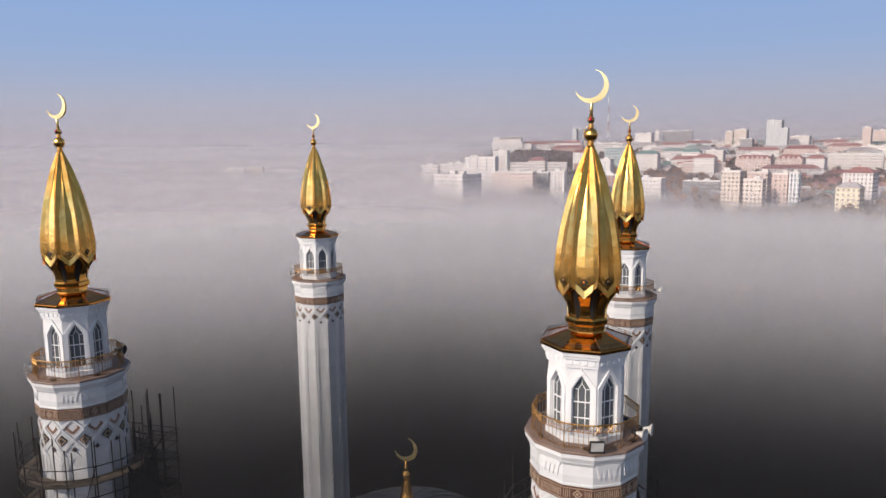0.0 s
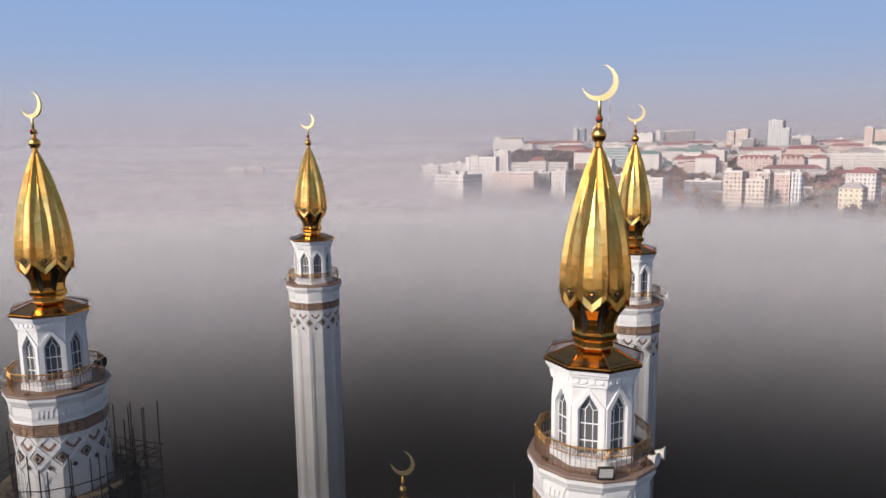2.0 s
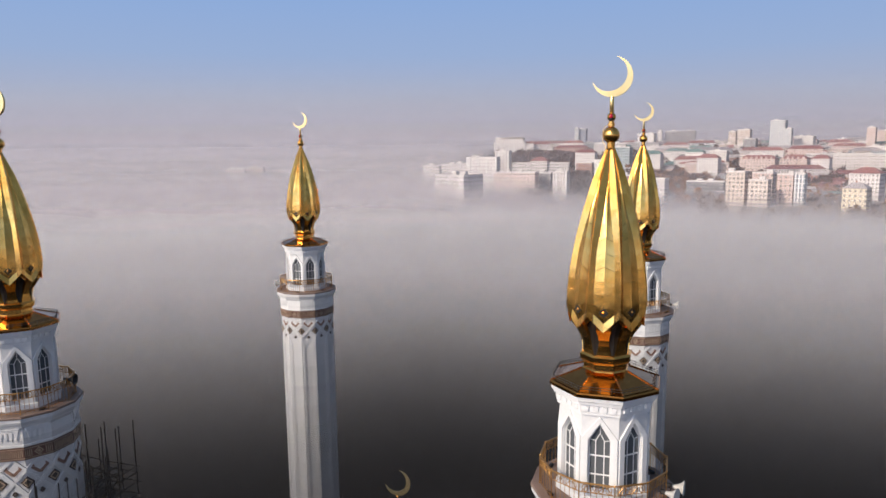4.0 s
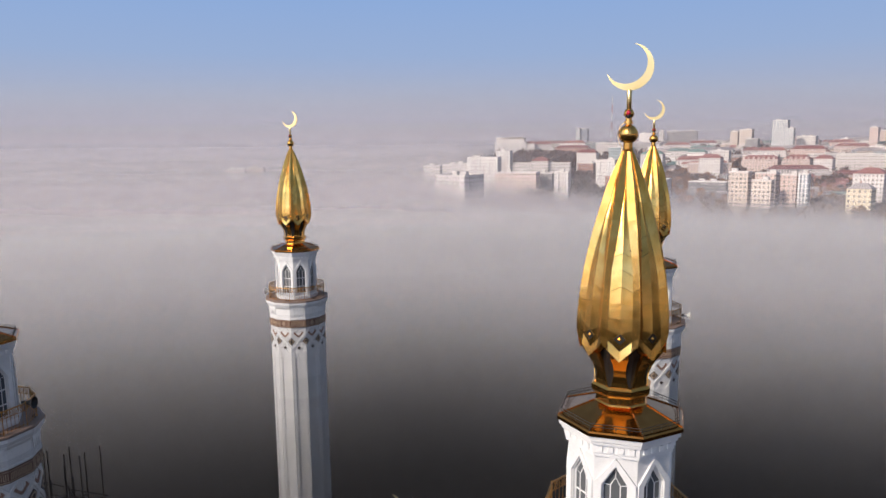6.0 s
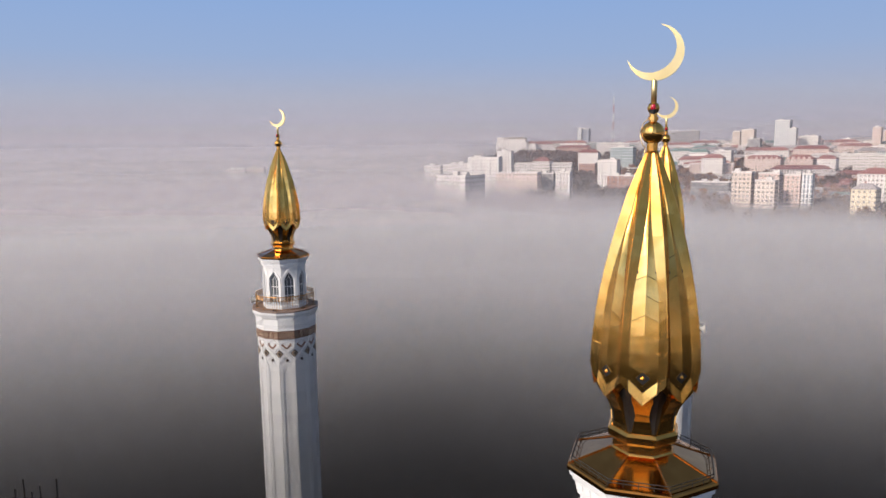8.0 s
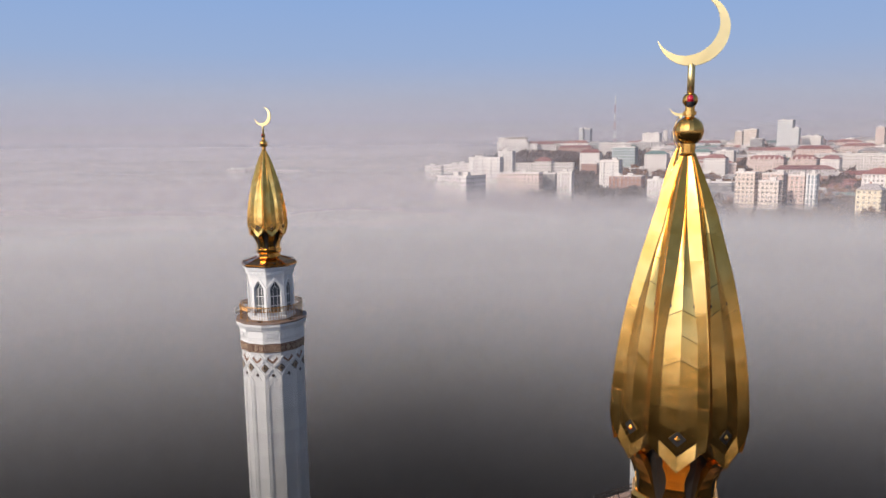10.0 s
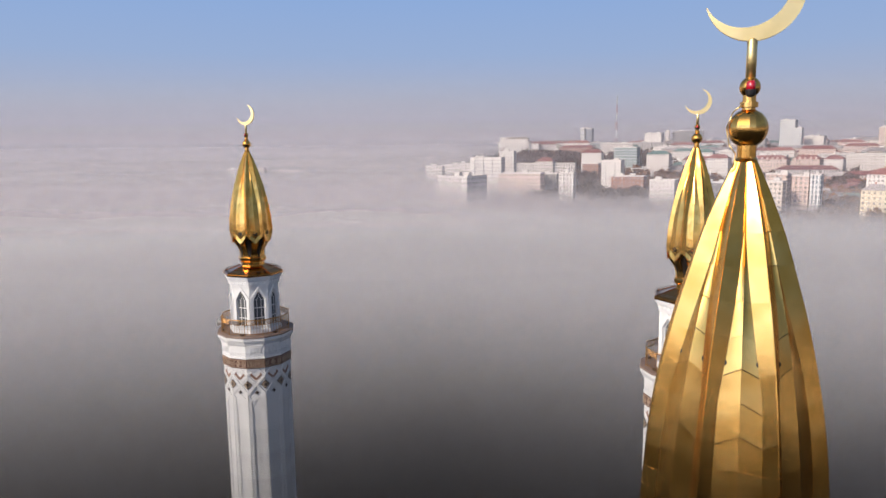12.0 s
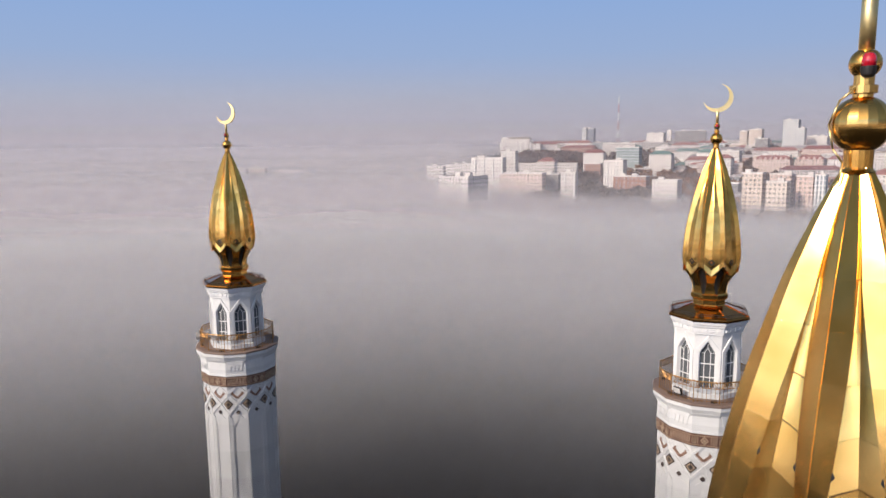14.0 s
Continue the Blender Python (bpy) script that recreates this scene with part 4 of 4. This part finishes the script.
building(528, 850, 63.9, 32.2, PALE, "flat", "school")
building(629, 1034, 89.5, 13.2, PINK, "flat", "apartment")
building(665, 1059, 85.3, 22.8, PINK, "flat", "apartment")
building(641, 1131, 73.7, 12.0, BEIGE, "flat", "apartment")
building(502, 1199, 88.4, 16.4, PALE, "flat", "apartment")
building(-295, 1008, 40.3, 27.4, PALE, "flat", "row")
building(-273, 1024, 41.2, 28.8, BEIGE, "flat", "row")
building(-254, 1122, 33.4, 47.8, PALE, "flat", "row")
building(-10, 700, 50.5, 18.7, PALE, "flat", "row")
building(7, 760, 49.8, 22.2, PALE, "flat", "row")
building(21, 720, 52.0, 12.8, PALE, "flat", "row")
building(-29, 480, 30.5, 11.5, PALE, "flat", "low")
building(230, 613, 36.9, 33.6, DGREY, "flat", "row", False)
building(294, 819, 59.8, 23.0, PALE, "greengable", "row")
building(329, 838, 60.4, 22.2, PALE, "flat", "row")
building(283, 749, 54.6, 24.7, PALE, "redgable", "row")


# smaller houses that fill the slope, and longer blocks behind them
for i in range(560):
    a, d = town_rng.uniform(6, 40), town_rng.uniform(620, 1480)
    if a < 16 and d < 1130 or a < 22 and d < 800 or (i % 4 == 1 and d < 1000):
        continue
    x, y = d * math.sin(radians(a)), d * math.cos(radians(a))
    long_one = d > 780 and i % 3 == 0
    top = ground_height(x, y) + (town_rng.uniform(8, 17) if long_one else town_rng.uniform(4, 8.5))
    building(x, y, top, town_rng.uniform(28, 60) if long_one else town_rng.uniform(9, 24), town_rng.choice((PALE, PALE, PALE, PALE, BEIGE, PINK, FIN, BRICK)),
             town_rng.choice(("flat", "flat", "flat", "redgable", "redgable", "greygable", "greygable", "greengable")), "long" if long_one else "row", False, town_rng.uniform(-24, 24))
# the low town that runs out into the haze over the river
for i in range(46):
    a, d = town_rng.uniform(-5.5, 4.5), town_rng.uniform(880, 1150)
    x, y = d * math.sin(radians(a)), d * math.cos(radians(a))
    building(x, y, 71 - d * math.tan(radians(2.2 + 0.13 * (4.5 - a) / 2)) + town_rng.uniform(-3, 5), town_rng.uniform(12, 34), town_rng.choice((PALE, PALE, BEIGE, PINK)), town_rng.choice(("flat", "flat", "redgable")), "river", False, town_rng.uniform(-20, 20))


def wood(label, c1, c2, a0, a1, d0, d1, count, size):
    """A far wood in autumn leaf: crowns of many small ragged sprays."""
    mat = noisy("autumn_leaves", c1, c2, 0.08, 0.9, bump=0.0)
    rng = np.random.default_rng(int(a0 * 10 + d0))
    vs, fs = [], []
    for _ in range(count):
        a, d = radians(rng.uniform(a0, a1)), rng.uniform(d0, d1)
        x, y = d * math.sin(a), d * math.cos(a)
        g = ground_height(x, y)
        hh = size * rng.uniform(0.7, 1.4)
        n = 70
        p = rng.normal(size=(n, 3))
        p /= np.linalg.norm(p, axis=1)[:, None]
        p *= rng.uniform(0.45, 1.05, size=(n, 1)) * np.array((0.36 * hh, 0.36 * hh, 0.42 * hh))
        c = p + np.array((x, y, g + 0.55 * hh))
        t1, t2 = rng.normal(size=(n, 3)), rng.normal(size=(n, 3))
        s = 0.16 * hh
        t1 *= s / np.linalg.norm(t1, axis=1)[:, None]
        t2 *= s / np.linalg.norm(t2, axis=1)[:, None]
        for k in range(n):
            b0 = len(vs)
            vs += [tuple(c[k] - t1[k]), tuple(c[k] + t2[k]), tuple(c[k] + t1[k]), tuple(c[k] - t2[k] * 0.6)]
            fs.append((b0, b0 + 1, b0 + 2, b0 + 3))
    me = bpy.data.meshes.new("far_wood")
    me.from_pydata(vs, [], fs)
    me.materials.append(mat)
    return tagged(new("far_wood", me), label, "trees", "far woods", "stuff")


wood("dark leafless wood on the hillside", (0.05, 0.027, 0.03), (0.115, 0.06, 0.055), 4.5, 14.5, 900, 1100, 420, 12)
wood("rust-brown autumn trees between the houses", (0.12, 0.055, 0.03), (0.22, 0.10, 0.05), 14, 27, 660, 900, 260, 8)
wood("orange autumn trees on the slope", (0.22, 0.085, 0.03), (0.34, 0.15, 0.05), 18, 36, 560, 760, 150, 7)
wood("brown and ochre trees by the apartment blocks", (0.09, 0.055, 0.035), (0.18, 0.105, 0.06), 20, 42, 480, 640, 220, 8)
wood("bare purple-brown trees through the town", (0.06, 0.035, 0.035), (0.12, 0.07, 0.06), 9, 40, 700, 1350, 950, 9)
wood("dark trees in the mist below the town", (0.045, 0.035, 0.03), (0.09, 0.065, 0.055), 6, 16, 590, 680, 90, 9)

# lattice mast on the skyline
bm = bmesh.new()
mast = new("radio_mast")
mast.location = (425, 1775, 40)
MAST_RED = noisy("mast_red_paint", (0.40, 0.20, 0.19), (0.50, 0.28, 0.26), 0.1, 0.6, bump=0.0)
for i in range(7):
    z0, z1 = i * 21, i * 21 + 21
    r0, r1 = 4.2 - 0.5 * i, 3.7 - 0.5 * i
    bm = bmesh.new()
    for k in range(4):
        a, b = math.pi / 2 * k, math.pi / 2 * (k + 1)
        rod(bm, (r0 * math.cos(a), r0 * math.sin(a), z0), (r1 * math.cos(a), r1 * math.sin(a), z1), 0.2, 5)
        rod(bm, (r0 * math.cos(a), r0 * math.sin(a), z0), (r1 * math.cos(b), r1 * math.sin(b), z1), 0.11, 4)
        rod(bm, (r0 * math.cos(b), r0 * math.sin(b), z0), (r1 * math.cos(a), r1 * math.sin(a), z1), 0.11, 4)
    part("mast_section", bm, MAST_RED if i % 2 else WHITE_TRIM, mast)
tagged(mast, "tall red and white lattice radio mast", "mast")

# ---- dome finial and dome top in the middle of the mosque ----
finial = new("dome")
finial.matrix_basis = pose(-2.59, 54.98, 0, 0, 0, TURN_MOSQUE)
bm = bmesh.new()
lathe(bm, [(12.6, 29.8), (12.3, 31.8), (11.4, 34.4), (9.6, 37.0), (7.0, 39.1), (4.2, 40.4), (1.8, 41.0), (0.7, 41.3)], 48, close=False)
dome_shell = part("dome_shell", bm, DOME, finial, "ribbed dome sheet, darkened in its colour", True)
for k in range(24):
    a = 2 * math.pi * k / 24
    bm = bmesh.new()
    prof = [(12.3, 31.8), (11.4, 34.4), (9.6, 37.0), (7.0, 39.1), (4.2, 40.4), (1.8, 41.0)]
    for p, q in zip(prof, prof[1:]):
        rod(bm, (p[0] * math.cos(a), p[0] * math.sin(a), p[1] + 0.02), (q[0] * math.cos(a), q[0] * math.sin(a), q[1] + 0.02), 0.06, 5)
    part("rib", bm, DOME, dome_shell)
bm = bmesh.new()
lathe(bm, [(13.2, 0.0), (13.2, 29.4), (13.6, 29.6), (13.6, 30.0), (12.6, 30.1)], 24)
part("drum", bm, WHITE, finial, "white drum under the dome")
bm = bmesh.new()
lathe(bm, [(0.85, 41.1), (0.55, 41.9), (0.42, 42.6), (0.26, 43.3), (0.2, 43.6), (0.3, 43.72), (0.34, 43.85), (0.2, 44.0), (0.12, 44.2), (0.2, 44.4), (0.22, 44.5), (0.1, 44.65), (0.08, 45.1)], 20)
part("spire", bm, GOLD_PLAIN, finial, "slender gold spire with two knops", True)
bm = bmesh.new()
crescent_mesh(bm, 1.02, 0.15)
o = part("crescent", bm, GOLD_PALE, finial, "pale gold crescent open to one side")
o.location = (0, 0, 46.02)
tagged(finial, "ribbed mosque dome, coloured dark, with gold spire and crescent in mist", "dome")


# ---- loudspeakers and floodlights on the balconies ----
def horn_speaker(label, shell):
    root = new("horn_loudspeaker")
    bm = bmesh.new()
    prof = [(0.07, 0.0), (0.09, 0.12), (0.13, 0.24), (0.2, 0.36), (0.29, 0.45), (0.32, 0.47), (0.31, 0.48), (0.27, 0.44), (0.18, 0.35), (0.1, 0.22), (0.05, 0.1)]
    lathe(bm, prof, 20, close=False)
    bmesh.ops.rotate(bm, verts=bm.verts, cent=(0, 0, 0), matrix=Matrix.Rotation(radians(90), 3, "X"))
    part("horn", bm, shell, root, smooth=True)
    bm = bmesh.new()
    lathe(bm, [(0.09, -0.2), (0.11, -0.18), (0.11, 0.0), (0.07, 0.02)], 14)
    bmesh.ops.rotate(bm, verts=bm.verts, cent=(0, 0, 0), matrix=Matrix.Rotation(radians(90), 3, "X"))
    part("driver", bm, BLACK_METAL, root, "dark driver housing")
    bm = bmesh.new()
    rod(bm, (0, 0.02, -0.05), (0, 0.1, -0.42), 0.02, 6)
    rod(bm, (-0.12, 0.1, -0.42), (0.12, 0.1, -0.42), 0.02, 6)
    part("bracket", bm, BLACK_METAL, root)
    return tagged(root, label, "loudspeaker", "loudspeakers on the balconies")


def floodlight(label, shell=None, size=1.0):
    root = new("floodlight")
    k = size
    bm = bmesh.new()
    block(bm, pose(0, 0, 0, 18), 0.52 * k, 0.16 * k, 0.44 * k, 0.02)
    part("housing", bm, BLACK_METAL, root, "dark rimmed housing")
    bm = bmesh.new()
    block(bm, pose(0, -0.09 * k, 0.028 * k, 18), 0.44 * k, 0.012, 0.36 * k)
    part("lens", bm, HORN, root, "pale flat lens")
    if shell:
        bm = bmesh.new()
        lathe(bm, [(0.20 * k, 0.0), (0.22 * k, 0.05), (0.22 * k, 0.30 * k), (0.17 * k, 0.36 * k)], 18)
        bmesh.ops.rotate(bm, verts=bm.verts, cent=(0, 0, 0), matrix=Matrix.Rotation(radians(-72), 3, "X"))
        part("lamp_body", bm, shell, root, "round pale lamp body", True)
    bm = bmesh.new()
    rod(bm, (-0.28 * k, 0, 0), (-0.28 * k, 0.05, -0.3), 0.015, 5)
    rod(bm, (0.28 * k, 0, 0), (0.28 * k, 0.05, -0.3), 0.015, 5)
    rod(bm, (-0.28 * k, 0.05, -0.3), (0.28 * k, 0.05, -0.3), 0.015, 5)
    part("yoke", bm, BLACK_METAL, root)
    return tagged(root, label, "floodlight", "floodlights on the balconies")


def on_balcony(thing, spot, degrees, z, r=2.98):
    """Set a thing on a balcony's edge at that compass turn about the minaret (0: its face towards the front)."""
    thing.matrix_basis = stand(SPOTS[spot]) @ turn(degrees / 360.0, 1, r, z)
    return thing


on_balcony(horn_speaker("cream horn loudspeaker on the balcony rail", HORN), "right_front", 82, 57.25, 2.84)
on_balcony(horn_speaker("cream horn loudspeaker on the balcony rail", HORN), "right_front", 66, 57.3, 2.80)
on_balcony(floodlight("pale box floodlight with a dark-rimmed square lens on the balcony edge", HORN, 1.35), "right_front", 17, 57.10, 3.02)
on_balcony(horn_speaker("cream horn loudspeaker on the balcony rail", HORN), "right_back", 88, 57.3, 2.84)
on_balcony(floodlight("pale-faced floodlight behind the balcony rail"), "right_back", -36, 57.15, 2.62)
on_balcony(horn_speaker("grey horn loudspeaker on the balcony edge", HORN), "left_front", -58, 57.0, 2.72)
on_balcony(horn_speaker("dark horn loudspeaker on the balcony rail", BLACK_METAL), "left_front", 108, 57.95, 2.6)
on_balcony(horn_speaker("grey horn loudspeaker on the balcony edge", HORN), "left_back", -80, 57.1, 2.75)

# low coloured floodlights along the balcony floors
bm = bmesh.new()
block(bm, pose(0, 0, 0.07), 0.34, 0.12, 0.1, 0.01)
block(bm, pose(0, 0, 0.015), 0.1, 0.18, 0.03)
lamp_bar = part("light_bar", bm, BLACK_METAL)
tagged(lamp_bar, "dark light bar on the balcony floor", "light bar", "light bars on the balconies")
first_bar = True
for key in SPOTS:
    for k in range(6):
        m = stand(SPOTS[key]) @ turn(k, 6, 2.55, 56.75, 9)
        if first_bar:
            lamp_bar.matrix_basis, first_bar = m, False
        else:
            copy_thing(lamp_bar, m)


# ---- thin cable down the near finial ----
bm = bmesh.new()
pts = [Vector(p) for p in ((-0.09, -0.10, 71.95), (-0.26, -0.12, 71.8), (-0.355, -0.10, 71.52), (-0.30, -0.14, 71.24), (-0.19, -0.14, 71.08), (-0.22, -0.17, 70.86), (-0.27, -0.16, 70.8))]
for p, q in zip(pts, pts[1:]):
    rod(bm, p, q, 0.012, 6)
cable = part("cable", bm, GOLD_PALE, smooth=True)
cable.matrix_basis = stand(SPOTS["right_front"])
tagged(cable, "thin pale cable looped down the finial globe", "cable")


# ---- scaffolds ----
def scaffold(spot, tops, levels, deck_z, label, tower=False):
    root = new("scaffold")
    root.matrix_basis = stand(SPOTS[spot])
    rng = random.Random(7 if tower else 3)
    n = 16
    ro, ri = 4.1, 3.0
    zb = 36.0
    outer = [(ro * math.cos(2 * math.pi * (k + 0.3) / n), ro * math.sin(2 * math.pi * (k + 0.3) / n)) for k in range(n)]
    inner = [(ri * math.cos(2 * math.pi * (k + 0.3) / n), ri * math.sin(2 * math.pi * (k + 0.3) / n)) for k in range(n)]
    for k in range(n):
        for (x, y), t in ((outer[k], tops + rng.uniform(-0.7, 0.7)), (inner[k], tops - 0.6 + rng.uniform(-0.8, 0.5))):
            bm = bmesh.new()
            rod(bm, (x, y, zb), (x + rng.uniform(-0.05, 0.05), y + rng.uniform(-0.05, 0.05), t), 0.036, 6)
            part("standard", bm, RUST, root)
        for z in levels:
            p, q = Vector((*outer[k], z)), Vector((*outer[(k + 1) % n], z + rng.uniform(-0.05, 0.05)))
            d = (q - p).normalized() * 0.2
            bm = bmesh.new()
            rod(bm, p - d, q + d, 0.032, 6)
            part("ledger", bm, RUST, root)
        for z in deck_z:
            bm = bmesh.new()
            rod(bm, (*outer[k], z - 0.08), (*inner[k], z - 0.08), 0.032, 6)
            part("transom", bm, RUST, root)
            for i in range(4):
                r = 3.05 + 0.29 * i
                a0, a1 = 2 * math.pi * (k + 0.3) / n, 2 * math.pi * (k + 1.3) / n
                pa, pb = Vector((r * math.cos(a0), r * math.sin(a0), z)), Vector((r * math.cos(a1), r * math.sin(a1), z + rng.uniform(0.0, 0.05)))
                bm = bmesh.new()
                mid, d = (pa + pb) / 2, pb - pa
                block(bm, Matrix.Translation(mid) @ pose(0, 0, 0, 0, 0, math.degrees(math.atan2(d.y, d.x)) + rng.uniform(-3, 3)), d.length + 0.25, 0.25, 0.045)
                part("plank", bm, PLANK, root)
        if k % 4 == 1:
            bm = bmesh.new()
            rod(bm, (*outer[k], levels[-1]), (*outer[(k + 1) % n], levels[0]), 0.03, 6)
            part("brace", bm, RUST, root)
    if tower:
        # square stair tower standing off to one side
        cx, cy = 3.75, 2.9
        xs, ys = [cx - 1.5, cx - 0.35, cx + 0.75], [cy - 0.9, cy + 0.5]
        for x in xs:
            for y in ys:
                bm = bmesh.new()
                rod(bm, (x, y, zb), (x + rng.uniform(-0.04, 0.04), y, 53.8 + rng.uniform(-0.6, 1.2)), 0.036, 6)
                part("standard", bm, RUST, root)
        bm = bmesh.new()
        rod(bm, (xs[0] - 0.7, ys[0], zb), (xs[0] - 0.75, ys[0], 54.7), 0.036, 6)
        part("standard", bm, RUST, root)
        for z in (51.7, 51.3, 50.7, 49.9, 49.3, 48.7, 47.9, 47.3, 46.7, 45.9, 44.7, 43.5):
            for y in ys:
                bm = bmesh.new()
                rod(bm, (xs[0] - 0.3, y, z), (xs[2] + rng.uniform(0.1, 0.5), y, z + rng.uniform(-0.03, 0.03)), 0.032, 6)
                part("ledger", bm, RUST, root)
            for x in xs:
                bm = bmesh.new()
                rod(bm, (x, ys[0] - 0.2, z - 0.05), (x, ys[1] + 0.2, z - 0.05), 0.032, 6)
                part("transom", bm, RUST, root)
        for z in (49.8, 47.8, 45.8, 43.8):
            for i in range(5):
                bm = bmesh.new()
                block(bm, pose(cx - 0.35, ys[0] + 0.12 + 0.28 * i, z, 0, 0, rng.uniform(-2, 2)), 2.6, 0.25, 0.05)
                part("plank", bm, PLANK, root)
        for x in (xs[0], xs[1]):
            bm = bmesh.new()
            rod(bm, (x, ys[0] - 0.06, 49.9), (x + 1.1, ys[0] - 0.06, 51.6), 0.03, 6)
            part("brace", bm, RUST, root)
        # dark net hung between ring and tower
        bm = bmesh.new()
        cols, rows = 16, 14
        grid = []
        for i in range(cols + 1):
            a = radians(-12 + 62 * i / cols)
            col = []
            for j in range(rows + 1):
                z = 50.8 - 0.9 * abs(math.sin(i * 0.7)) - (6.0 * j / rows) if j else 50.9 - 0.8 * abs(math.sin(i * 0.55))
                r = 4.22 + 0.12 * math.sin(i * 1.9 + j * 0.6) + 0.06 * math.sin(j * 1.7)
                col.append(bm.verts.new((r * math.cos(a), r * math.sin(a), z)))
            grid.append(col)
        for i in range(cols):
            for j in range(rows):
                bm.faces.new((grid[i][j], grid[i + 1][j], grid[i + 1][j + 1], grid[i][j + 1]))
        net = part("dust_net", bm, NET, root, "dark dust net hung in folds", True)
    return tagged(root, label, "scaffold", "scaffolds round the minarets")


scaffold("left_front", 53.3, (51.4, 50.7, 49.4, 48.4, 47.2, 46.2), (50.2, 48.0), "rusty tube scaffold with planks and stair tower round a minaret", True)
scaffold("right_front", 53.6, (52.5, 51.8, 50.5, 49.5, 48.5), (51.3, 49.2), "rusty tube scaffold with plank decks round a minaret shaft")
